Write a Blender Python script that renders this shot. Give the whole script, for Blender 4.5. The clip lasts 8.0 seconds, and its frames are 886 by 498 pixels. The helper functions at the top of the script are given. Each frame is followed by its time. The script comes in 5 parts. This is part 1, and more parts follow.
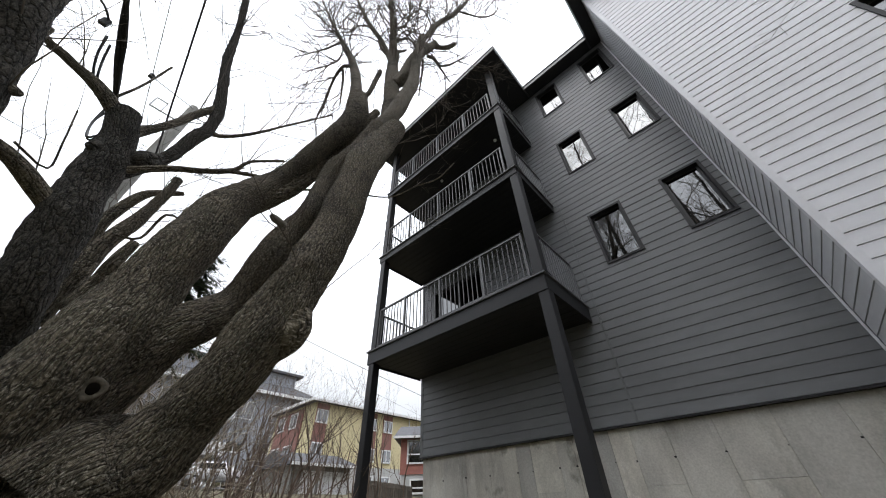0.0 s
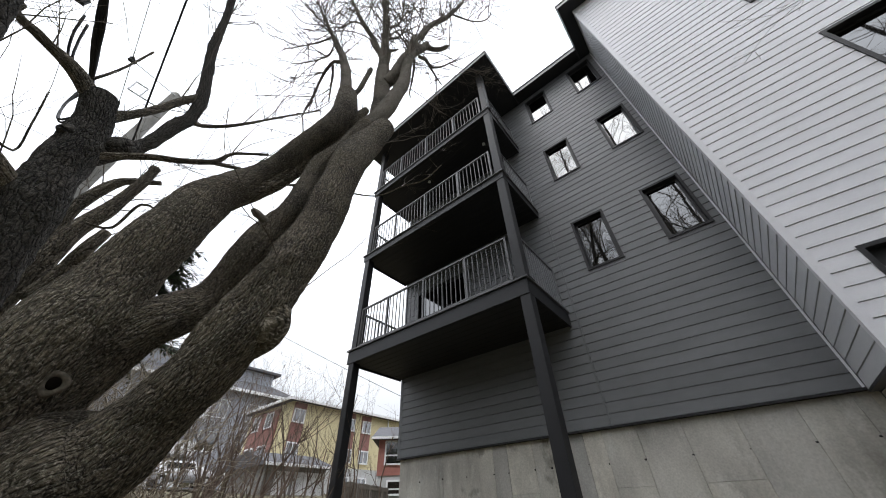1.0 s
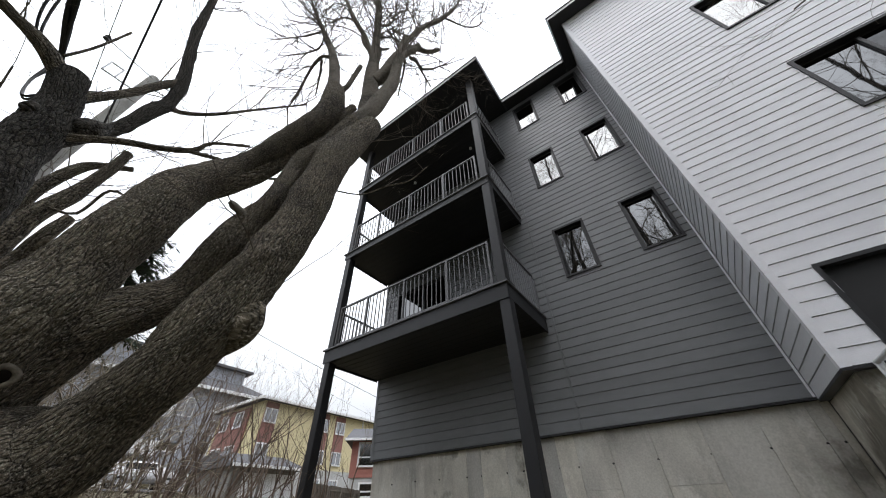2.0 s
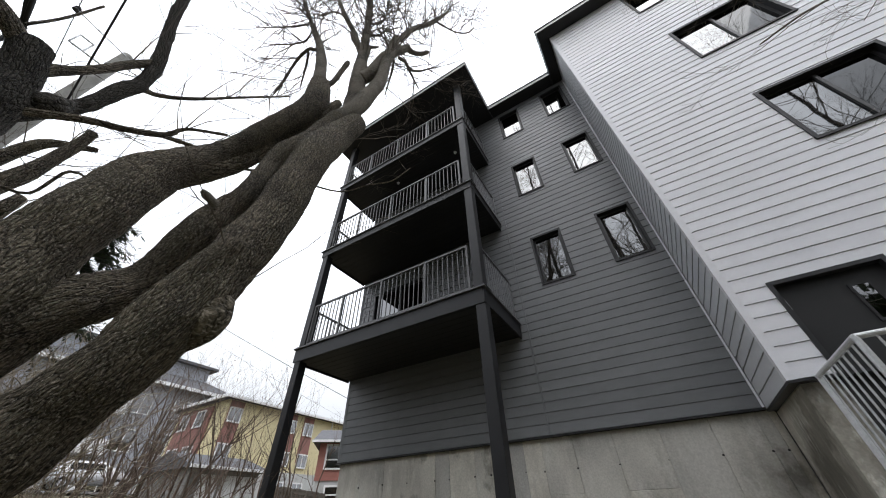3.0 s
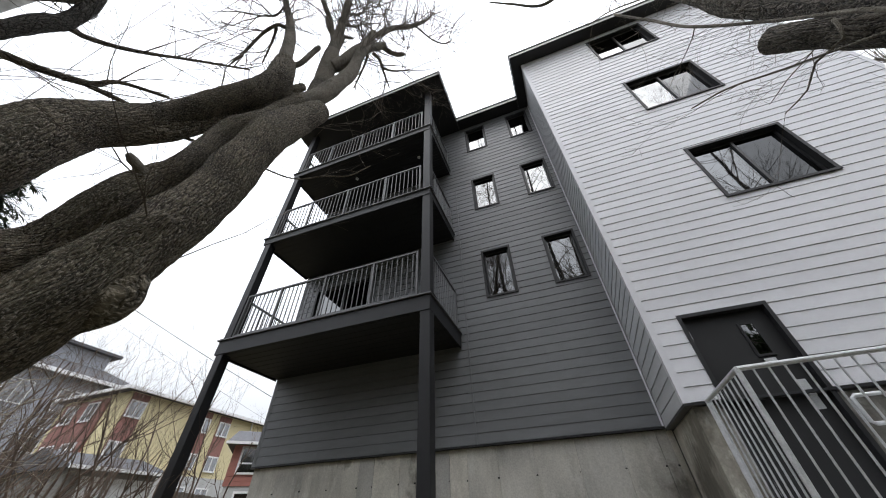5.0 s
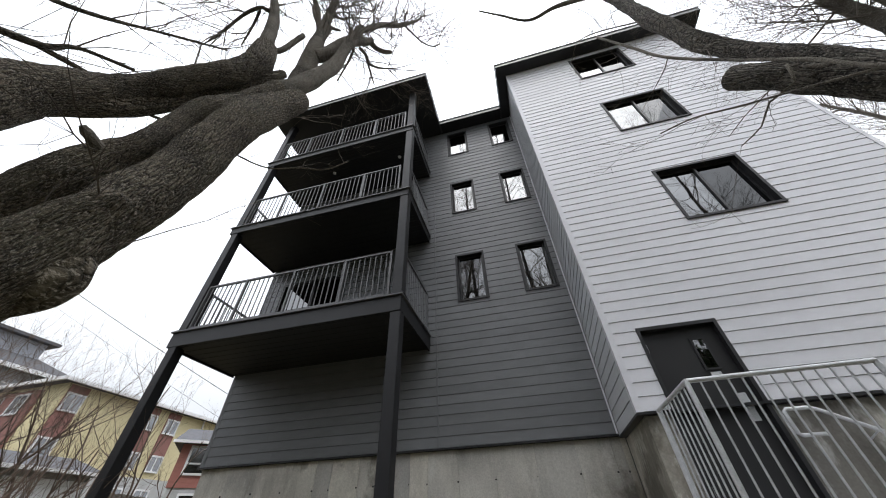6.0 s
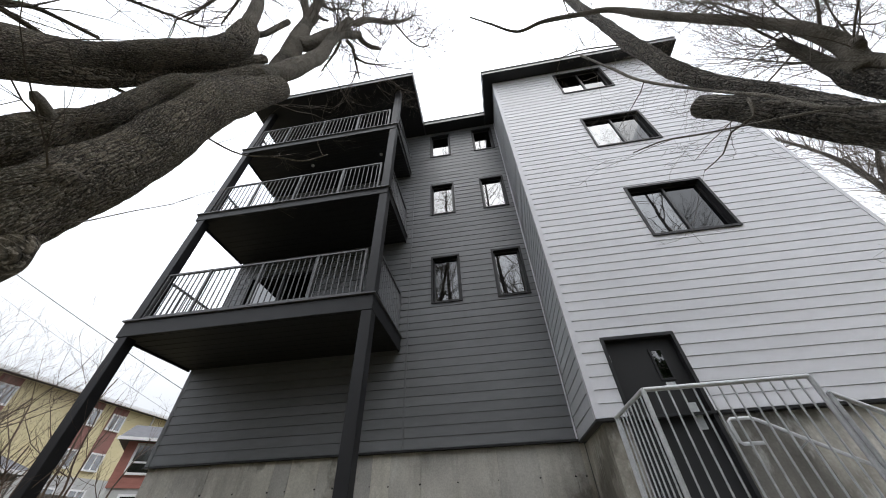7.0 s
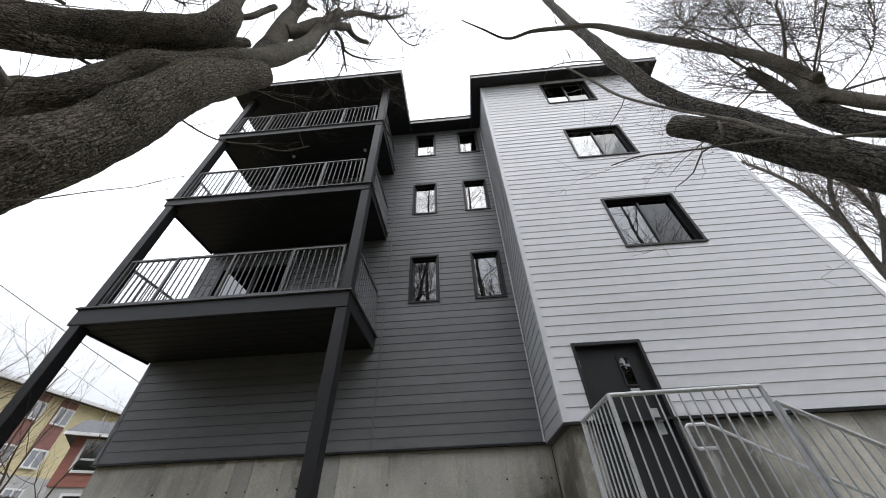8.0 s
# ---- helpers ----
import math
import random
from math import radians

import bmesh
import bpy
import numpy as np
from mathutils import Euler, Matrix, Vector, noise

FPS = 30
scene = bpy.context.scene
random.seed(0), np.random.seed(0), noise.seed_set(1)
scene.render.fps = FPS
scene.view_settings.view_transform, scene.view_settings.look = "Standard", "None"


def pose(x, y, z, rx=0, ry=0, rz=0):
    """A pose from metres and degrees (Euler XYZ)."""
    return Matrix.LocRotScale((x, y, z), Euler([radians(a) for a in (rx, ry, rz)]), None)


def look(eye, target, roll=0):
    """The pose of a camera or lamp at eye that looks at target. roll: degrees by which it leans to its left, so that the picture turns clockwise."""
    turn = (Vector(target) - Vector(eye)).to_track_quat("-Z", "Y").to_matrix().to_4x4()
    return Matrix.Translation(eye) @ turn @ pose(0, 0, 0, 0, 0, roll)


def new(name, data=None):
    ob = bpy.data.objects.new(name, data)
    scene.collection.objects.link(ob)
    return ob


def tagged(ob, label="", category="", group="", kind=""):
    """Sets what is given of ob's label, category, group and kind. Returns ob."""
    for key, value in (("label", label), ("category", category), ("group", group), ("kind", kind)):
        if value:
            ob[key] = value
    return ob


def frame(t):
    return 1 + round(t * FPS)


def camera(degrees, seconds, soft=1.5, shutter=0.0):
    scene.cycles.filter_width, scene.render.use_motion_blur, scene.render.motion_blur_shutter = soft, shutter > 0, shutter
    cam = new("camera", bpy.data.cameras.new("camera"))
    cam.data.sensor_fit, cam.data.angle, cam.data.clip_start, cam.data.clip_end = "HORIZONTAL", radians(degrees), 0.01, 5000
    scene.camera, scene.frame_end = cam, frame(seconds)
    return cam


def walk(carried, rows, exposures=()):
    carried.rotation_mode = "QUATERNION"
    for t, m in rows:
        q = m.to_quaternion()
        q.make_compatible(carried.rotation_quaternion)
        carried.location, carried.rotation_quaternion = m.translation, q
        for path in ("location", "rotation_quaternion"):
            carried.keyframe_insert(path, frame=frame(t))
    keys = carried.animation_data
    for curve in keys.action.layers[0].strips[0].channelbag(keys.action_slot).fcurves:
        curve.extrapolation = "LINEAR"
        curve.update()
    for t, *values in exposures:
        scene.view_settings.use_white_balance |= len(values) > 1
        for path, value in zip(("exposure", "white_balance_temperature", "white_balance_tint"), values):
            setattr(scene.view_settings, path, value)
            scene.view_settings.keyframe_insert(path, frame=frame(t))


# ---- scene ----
# ---- camera ----
cam = camera(108.1, 8.0, soft=1.0)
# seconds, place, tilt from straight down, lean, turn to the left of the wall's normal
PATH = [
    (0.0, 6.134, -5.877, 1.537, 129.42, -1.80, 41.95),
    (0.5, 6.144, -5.877, 1.535, 129.44, -1.81, 40.35),
    (1.0, 6.154, -5.876, 1.533, 129.51, -1.83, 38.64),
    (1.5, 6.163, -5.875, 1.531, 129.60, -1.84, 36.79),
    (2.0, 6.171, -5.874, 1.530, 129.73, -1.86, 34.76),
    (2.5, 6.180, -5.873, 1.528, 129.87, -1.89, 32.55),
    (3.0, 6.187, -5.872, 1.527, 130.04, -1.91, 30.16),
    (3.5, 6.195, -5.871, 1.526, 130.20, -1.94, 27.61),
    (4.0, 6.202, -5.870, 1.526, 130.38, -1.97, 24.90),
    (4.5, 6.208, -5.869, 1.525, 130.54, -2.00, 22.08),
    (5.0, 6.214, -5.867, 1.525, 130.70, -2.04, 19.19),
    (5.5, 6.220, -5.866, 1.525, 130.84, -2.07, 16.27),
    (6.0, 6.226, -5.864, 1.526, 130.95, -2.11, 13.37),
    (6.5, 6.231, -5.863, 1.526, 131.04, -2.15, 10.54),
    (7.0, 6.235, -5.861, 1.527, 131.09, -2.20, 7.86),
    (7.5, 6.239, -5.859, 1.528, 131.09, -2.25, 5.39),
    (8.0, 6.243, -5.857, 1.529, 131.05, -2.30, 3.18),
]
walk(cam, [(t, pose(x, y, z, tilt, 0, turn) @ pose(0, 0, 0, 0, 0, lean)) for t, x, y, z, tilt, lean, turn in PATH], exposures=[(0.0, 0.55)])

# ---- sky and light: an even overcast ----
world = bpy.data.worlds.new("overcast_sky")
scene.world = world
world.use_nodes = True
wn, wl = world.node_tree.nodes, world.node_tree.links
wn.clear()
sky = wn.new("ShaderNodeTexSky")
sky.sky_type, sky.sun_disc = "NISHITA", False
sky.sun_elevation, sky.sun_rotation = radians(62), radians(165)
sky.dust_density, sky.air_density = 4.0, 1.0
grey = wn.new("ShaderNodeHueSaturation")
grey.inputs["Saturation"].default_value = 0.15
grey.inputs["Value"].default_value = 0.12
cloud_at = wn.new("ShaderNodeTexCoord")
cloud = wn.new("ShaderNodeTexNoise")
cloud.inputs["Scale"].default_value, cloud.inputs["Detail"].default_value = 1.6, 3.0
tone = wn.new("ShaderNodeValToRGB")
tone.color_ramp.elements[0].position, tone.color_ramp.elements[0].color = 0.3, (0.87, 0.91, 0.99, 1)
tone.color_ramp.elements[1].position, tone.color_ramp.elements[1].color = 0.7, (0.94, 0.98, 1.05, 1)
veil = wn.new("ShaderNodeMix")
veil.data_type = "RGBA"
veil.inputs[0].default_value = 0.88
# an overcast dome is brighter overhead than at the horizon
apart_xyz = wn.new("ShaderNodeSeparateXYZ")
rise = wn.new("ShaderNodeMapRange")
rise.inputs["From Min"].default_value, rise.inputs["From Max"].default_value = 0.22, 1.0
rise.inputs["To Min"].default_value, rise.inputs["To Max"].default_value = 0.74, 2.12
wl.new(cloud_at.outputs["Generated"], apart_xyz.inputs[0])
wl.new(apart_xyz.outputs["Z"], rise.inputs["Value"])
bg = wn.new("ShaderNodeBackground")
wl.new(rise.outputs[0], bg.inputs["Strength"])
out = wn.new("ShaderNodeOutputWorld")
wl.new(sky.outputs[0], grey.inputs["Color"])
wl.new(cloud_at.outputs["Generated"], cloud.inputs["Vector"])
wl.new(cloud.outputs[0], tone.inputs[0])
wl.new(grey.outputs[0], veil.inputs[6])
wl.new(tone.outputs[0], veil.inputs[7])
wl.new(veil.outputs[2], bg.inputs["Color"])
wl.new(bg.outputs[0], out.inputs["Surface"])

sun = new("sun", bpy.data.lights.new("sun", "SUN"))
sun.data.energy, sun.data.angle, sun.data.color = 0.6, radians(40), (1.0, 0.98, 0.95)
sun.matrix_world = look((0, 0, 0), (-0.12, 0.45, -0.88))


# ---- materials ----
def material(name, rough=0.7, metal=0.0):
    m = bpy.data.materials.new(name)
    m.use_nodes = True
    n = m.node_tree.nodes
    b = n["Principled BSDF"]
    b.inputs["Roughness"].default_value, b.inputs["Metallic"].default_value = rough, metal
    return m, n, m.node_tree.links, b


def ramp(n, stops):
    r = n.new("ShaderNodeValToRGB")
    e = r.color_ramp.elements
    while len(e) < len(stops):
        e.new(0.5)
    for el, (at, col) in zip(e, stops):
        el.position, el.color = at, (*col, 1)
    return r


def noise_tex(n, l, vec, scale, detail=6.0, stretch=(1, 1, 1), rough=0.55):
    mp = n.new("ShaderNodeMapping")
    mp.inputs["Scale"].default_value = stretch
    l.new(vec, mp.inputs["Vector"])
    t = n.new("ShaderNodeTexNoise")
    t.inputs["Scale"].default_value, t.inputs["Detail"].default_value, t.inputs["Roughness"].default_value = scale, detail, rough
    l.new(mp.outputs[0], t.inputs["Vector"])
    return t


def blend(n, l, kind, fac, a, b):
    x = n.new("ShaderNodeMix")
    x.data_type, x.blend_type = "RGBA", kind
    if isinstance(fac, float):
        x.inputs[0].default_value = fac
    else:
        l.new(fac, x.inputs[0])
    for k, v in ((6, a), (7, b)):
        if isinstance(v, tuple):
            x.inputs[k].default_value = (*v, 1)
        else:
            l.new(v, x.inputs[k])
    return x.outputs[2]


def relief(n, l, b, height, strength, distance):
    u = n.new("ShaderNodeBump")
    u.inputs["Strength"].default_value, u.inputs["Distance"].default_value = strength, distance
    l.new(height, u.inputs["Height"])
    l.new(u.outputs[0], b.inputs["Normal"])


def surface(name, dark, light, scale=6.0, rough=0.7, metal=0.0, stretch=(1, 1, 1), grain=60.0, bump=0.15, vary=0.0, depth=0.004):
    """Two tones mixed by coarse and fine noise in metres, with fine relief; vary: how far alike pieces differ."""
    m, n, l, b = material(name, rough, metal)
    at = n.new("ShaderNodeTexCoord").outputs["Object"]
    coarse = noise_tex(n, l, at, scale, 5.0, stretch)
    fine = noise_tex(n, l, at, grain, 4.0, stretch)
    tones = ramp(n, ((0.3, dark), (0.7, light)))
    l.new(coarse.outputs[0], tones.inputs[0])
    spots = ramp(n, ((0.25, (0.82, 0.82, 0.82)), (0.75, (1.12, 1.12, 1.12))))
    l.new(fine.outputs[0], spots.inputs[0])
    col = blend(n, l, "MULTIPLY", 1.0, tones.outputs[0], spots.outputs[0])
    if vary:
        info = n.new("ShaderNodeObjectInfo")
        each = ramp(n, ((0.0, (1 - vary,) * 3), (1.0, (1 + vary,) * 3)))
        l.new(info.outputs["Random"], each.inputs[0])
        col = blend(n, l, "MULTIPLY", 1.0, col, each.outputs[0])
    l.new(col, b.inputs["Base Color"])
    if bump:
        relief(n, l, b, fine.outputs[0], bump, depth)
    return m


def bark_material(name, deep, mid, high, moss, along, around, pale, crackle=1.0):
    """Furrowed bark: ridges that run along the limb, lichen flecks and grey-green patches."""
    m, n, l, b = material(name, 0.92)
    uv = n.new("ShaderNodeUVMap").outputs[0]
    ob = n.new("ShaderNodeTexCoord").outputs["Object"]
    warp = noise_tex(n, l, ob, 6.0, 4.0)
    bent = n.new("ShaderNodeMix")
    bent.data_type = "VECTOR"
    bent.inputs[0].default_value = 0.04
    l.new(uv, bent.inputs[4])
    l.new(warp.outputs["Color"], bent.inputs[5])
    fine = noise_tex(n, l, bent.outputs[1], 1.0, 8.0, (around * 2.6, along * 5.0, 1), 0.75)
    scale_map = n.new("ShaderNodeMapping")
    scale_map.inputs["Scale"].default_value = (around, along, 1)
    l.new(bent.outputs[1], scale_map.inputs["Vector"])
    crack = n.new("ShaderNodeTexVoronoi")
    crack.feature = "DISTANCE_TO_EDGE"
    crack.inputs["Scale"].default_value = 1.0
    l.new(scale_map.outputs[0], crack.inputs["Vector"])
    patch = noise_tex(n, l, ob, 2.2, 4.0)
    fleck = noise_tex(n, l, bent.outputs[1], 1.0, 6.0, (around * 2.2, along * 6.0, 1), 0.8)
    # crevice shade is put into the colour; soft sky light barely models the relief
    base = ramp(n, ((0.36, deep), (0.48, mid), (0.62, high)))
    l.new(fine.outputs[0], base.inputs[0])
    fissure = ramp(n, ((0.0, (0.10, 0.095, 0.09)), (0.07, (0.62, 0.61, 0.60)), (0.22, (1.10, 1.10, 1.10))))
    l.new(crack.outputs["Distance"], fissure.inputs[0])
    col = blend(n, l, "MULTIPLY", crackle, base.outputs[0], fissure.outputs[0])
    stain = noise_tex(n, l, ob, 3.1, 7.0, (1, 1, 1), 0.65)
    stains = ramp(n, ((0.38, (0.42, 0.41, 0.40)), (0.56, (1.12, 1.11, 1.10))))
    l.new(stain.outputs[0], stains.inputs[0])
    col = blend(n, l, "MULTIPLY", 1.0, col, stains.outputs[0])
    patches = ramp(n, ((0.45, (0, 0, 0)), (0.72, (0.45, 0.45, 0.45))))
    l.new(patch.outputs[0], patches.inputs[0])
    col = blend(n, l, "MIX", patches.outputs[0], col, moss)
    flecks = ramp(n, ((0.53, (0, 0, 0)), (0.585, (0.85, 0.85, 0.85))))
    l.new(fleck.outputs[0], flecks.inputs[0])
    col = blend(n, l, "MIX", flecks.outputs[0], col, pale)
    l.new(col, b.inputs["Base Color"])
    sum_ = n.new("ShaderNodeMath")
    sum_.operation = "MULTIPLY_ADD"
    l.new(fine.outputs[0], sum_.inputs[0])
    sum_.inputs[1].default_value = 0.8
    shallow = blend(n, l, "MIX", crackle, (1.0, 1.0, 1.0), fissure.outputs[0])
    l.new(shallow, sum_.inputs[2])
    relief(n, l, b, sum_.outputs[0], 1.0, 0.028)
    return m


DARK = surface("charcoal_siding_paint", (0.148, 0.153, 0.160), (0.175, 0.180, 0.188), 3.0, 0.5, 0, (1, 1, 4), 120, 0.2, 0.08, 0.002)
LIGHT = surface("light_grey_siding_paint", (0.70, 0.70, 0.732), (0.75, 0.75, 0.782), 3.0, 0.5, 0, (1, 1, 4), 120, 0.2, 0.03, 0.002)
# darker copy of LIGHT: the return wall's dimmer look is held in its colour
SIDE = surface("darkened_grey_siding", (0.52, 0.53, 0.555), (0.57, 0.58, 0.605), 3.0, 0.5, 0, (1, 1, 4), 120, 0.2, 0.04, 0.002)
BLACK = surface("black_painted_metal", (0.018, 0.018, 0.020), (0.024, 0.024, 0.026), 4.0, 0.38, 0.0, (1, 1, 1), 90, 0.05)
STEEL = surface("charcoal_painted_steel", (0.009, 0.009, 0.011), (0.013, 0.013, 0.015), 4.0, 0.58, 0.0, (1, 1, 1), 90, 0.05)
RAIL = surface("grey_painted_railing", (0.10, 0.10, 0.105), (0.13, 0.13, 0.135), 5.0, 0.45, 0.0, (1, 1, 1), 90, 0.05)
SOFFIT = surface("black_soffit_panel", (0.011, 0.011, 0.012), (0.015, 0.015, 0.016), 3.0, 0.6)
DRIP = surface("grey_metal_drip_edge", (0.20, 0.20, 0.21), (0.26, 0.26, 0.27), 3.0, 0.45, 0.3)
GALV = surface("galvanised_steel", (0.56, 0.57, 0.585), (0.74, 0.75, 0.765), 14.0, 0.40, 0.35, (1, 1, 1), 120, 0.08)
DOOR = surface("dark_door_paint", (0.009, 0.009, 0.010), (0.012, 0.012, 0.013), 3.0, 0.6, 0, (1, 1, 1), 90, 0.05)
ROOFING = surface("roof_membrane", (0.05, 0.05, 0.055), (0.07, 0.07, 0.075), 2.0, 0.9)
GRASS = surface("dull_spring_grass", (0.065, 0.058, 0.032), (0.135, 0.115, 0.065), 1.2, 0.95, 0, (1, 1, 1), 40, 0.6, 0, 0.03)
ASPHALT = surface("worn_asphalt", (0.05, 0.05, 0.052), (0.075, 0.075, 0.078), 2.0, 0.9, 0, (1, 1, 1), 80, 0.5)
YELLOW = surface("pale_yellow_cladding", (0.60, 0.52, 0.30), (0.67, 0.59, 0.36), 2.0, 0.7, 0, (1, 1, 12), 30, 0.2)
BRICK = surface("red_brown_brick", (0.22, 0.105, 0.09), (0.30, 0.145, 0.125), 8.0, 0.85, 0, (1, 1, 3), 40, 0.4)
REDWOOD = surface("red_board_cladding", (0.30, 0.12, 0.095), (0.37, 0.15, 0.12), 3.0, 0.7, 0, (1, 1, 6), 40, 0.3)
GREYCLAD = surface("blue_grey_cladding", (0.27, 0.28, 0.31), (0.34, 0.35, 0.38), 3.0, 0.7, 0, (1, 1, 8), 30, 0.2)
SHINGLE = surface("grey_roof_shingles", (0.07, 0.07, 0.076), (0.115, 0.115, 0.125), 5.0, 0.9, 0, (1, 1, 4), 30, 0.4)
WHITE = surface("white_trim_paint", (0.70, 0.70, 0.70), (0.80, 0.80, 0.80), 4.0, 0.5)
BLOCK = surface("grey_concrete_block", (0.17, 0.165, 0.155), (0.25, 0.24, 0.225), 4.0, 0.9, 0, (1, 1, 3), 30, 0.5)
PLASTER = surface("grey_foundation_plaster", (0.40, 0.40, 0.39), (0.50, 0.50, 0.49), 3.0, 0.85)
CABLE = surface("black_cable_jacket", (0.012, 0.012, 0.013), (0.020, 0.020, 0.021), 8.0, 0.5)
WOODF = surface("weathered_fence_wood", (0.10, 0.085, 0.07), (0.16, 0.14, 0.12), 5.0, 0.9, 0, (1, 1, 0.3), 50, 0.5)
POLE = surface("pale_pole_concrete", (0.22, 0.215, 0.195), (0.38, 0.37, 0.34), 6.0, 0.85, 0, (1, 1, 1), 60, 0.4)
CARPAINT = surface("white_car_paint", (0.72, 0.72, 0.73), (0.78, 0.78, 0.79), 2.0, 0.25)
TYRE = surface("black_rubber", (0.015, 0.015, 0.015), (0.025, 0.025, 0.025), 9.0, 0.85)
REDLENS = surface("red_lens", (0.35, 0.02, 0.02), (0.45, 0.03, 0.03), 9.0, 0.3)
NEEDLE = surface("dark_green_needles", (0.018, 0.032, 0.014), (0.050, 0.075, 0.030), 3.0, 0.8, 0, (1, 1, 1), 40, 0)
DRYSTEM = surface("dry_pale_stems", (0.30, 0.25, 0.18), (0.45, 0.39, 0.30), 9.0, 0.9)
SHRUB = surface("red_brown_shrub_bark", (0.085, 0.060, 0.044), (0.19, 0.138, 0.104), 4.0, 0.9)
TWIG = surface("grey_brown_twig_bark", (0.11, 0.092, 0.077), (0.21, 0.18, 0.15), 5.0, 0.9)
BARK_YOUNG = bark_material("smooth_grey_upper_bark", (0.10, 0.088, 0.071), (0.185, 0.165, 0.133), (0.26, 0.236, 0.198), (0.165, 0.152, 0.122), 16.0, 16.0, (0.32, 0.295, 0.245), 0.2)
BARK = bark_material("grey_brown_furrowed_bark", (0.028, 0.023, 0.016), (0.152, 0.127, 0.090), (0.345, 0.297, 0.222), (0.140, 0.124, 0.073), 9.0, 36.0, (0.56, 0.50, 0.405))
BARK_DARK = bark_material("dark_damp_bark", (0.012, 0.011, 0.009), (0.056, 0.050, 0.042), (0.155, 0.139, 0.116), (0.038, 0.038, 0.028), 12.0, 32.0, (0.17, 0.158, 0.135))
BARK_ASH = bark_material("pale_grey_bark", (0.030, 0.026, 0.022), (0.105, 0.092, 0.076), (0.215, 0.192, 0.162), (0.085, 0.082, 0.060), 7.0, 34.0, (0.30, 0.275, 0.235))
# near-black without sheen: the scar hollow's shade put into a colour
HOLLOW_DARK = surface("hollow_shade", (0.006, 0.005, 0.004), (0.012, 0.010, 0.008), 18.0, 1.0)
HOLLOW_DARK.node_tree.nodes["Principled BSDF"].inputs["Specular IOR Level"].default_value = 0.0
CUTWOOD = surface("weathered_cut_wood", (0.05, 0.042, 0.031), (0.17, 0.145, 0.11), 30.0, 0.9, 0, (1, 1, 1), 60, 0.5)


def concrete_material():
    m, n, l, b = material("cast_concrete", 0.88)
    at = n.new("ShaderNodeTexCoord").outputs["Object"]
    big = noise_tex(n, l, at, 1.3, 6.0, (1, 1, 0.55))
    drip = noise_tex(n, l, at, 5.0, 5.0, (1, 1, 0.12))
    fine = noise_tex(n, l, at, 45.0, 6.0)
    tones = ramp(n, ((0.28, (0.37, 0.355, 0.335)), (0.42, (0.50, 0.482, 0.452)), (0.55, (0.59, 0.57, 0.53)), (0.72, (0.67, 0.647, 0.605))))
    l.new(big.outputs[0], tones.inputs[0])
    runs = ramp(n, ((0.34, (0.74, 0.73, 0.71)), (0.50, (1.03, 1.03, 1.03))))
    l.new(drip.outputs[0], runs.inputs[0])
    col = blend(n, l, "MULTIPLY", 0.5, tones.outputs[0], runs.outputs[0])
    # ragged dark patch over wing and inner corner: a stain plus shade painted in
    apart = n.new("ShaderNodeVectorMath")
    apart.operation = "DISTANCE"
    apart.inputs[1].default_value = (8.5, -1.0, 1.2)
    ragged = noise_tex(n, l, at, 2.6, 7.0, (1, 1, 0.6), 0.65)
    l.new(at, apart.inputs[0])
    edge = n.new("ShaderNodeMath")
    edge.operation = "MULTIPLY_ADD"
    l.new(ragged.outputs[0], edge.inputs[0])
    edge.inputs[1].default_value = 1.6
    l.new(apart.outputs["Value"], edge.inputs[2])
    stain_shade = ramp(n, ((0.50, (0.34, 0.33, 0.315)), (0.60, (0.62, 0.61, 0.59)), (0.78, (1, 1, 1))))
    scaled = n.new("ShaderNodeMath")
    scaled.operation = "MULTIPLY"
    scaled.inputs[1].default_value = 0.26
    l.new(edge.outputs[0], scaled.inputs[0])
    l.new(scaled.outputs[0], stain_shade.inputs[0])
    col = blend(n, l, "MULTIPLY", 1.0, col, stain_shade.outputs[0])
    lime = noise_tex(n, l, at, 3.4, 9.0, (1, 1, 0.4), 0.72)
    bloom = ramp(n, ((0.54, (0, 0, 0)), (0.62, (0.60, 0.55, 0.55))))
    l.new(lime.outputs[0], bloom.inputs[0])
    col = blend(n, l, "MIX", bloom.outputs[0], col, (0.66, 0.65, 0.62))
    damp = noise_tex(n, l, at, 0.75, 6.0, (1, 1, 0.8), 0.6)
    wet = ramp(n, ((0.36, (0.55, 0.54, 0.52)), (0.40, (1, 1, 1))))
    l.new(damp.outputs[0], wet.inputs[0])
    col = blend(n, l, "MULTIPLY", 1.0, col, wet.outputs[0])
    grit = ramp(n, ((0.3, (0.85, 0.85, 0.85)), (0.7, (1.1, 1.1, 1.1))))
    l.new(fine.outputs[0], grit.inputs[0])
    col = blend(n, l, "MULTIPLY", 1.0, col, grit.outputs[0])
    info = n.new("ShaderNodeObjectInfo")
    each = ramp(n, ((0.0, (0.80, 0.805, 0.81)), (1.0, (1.18, 1.165, 1.10))))
    l.new(info.outputs["Random"], each.inputs[0])
    col = blend(n, l, "MULTIPLY", 1.0, col, each.outputs[0])
    l.new(col, b.inputs["Base Color"])
    relief(n, l, b, fine.outputs[0], 0.35, 0.006)
    return m


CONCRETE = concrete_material()


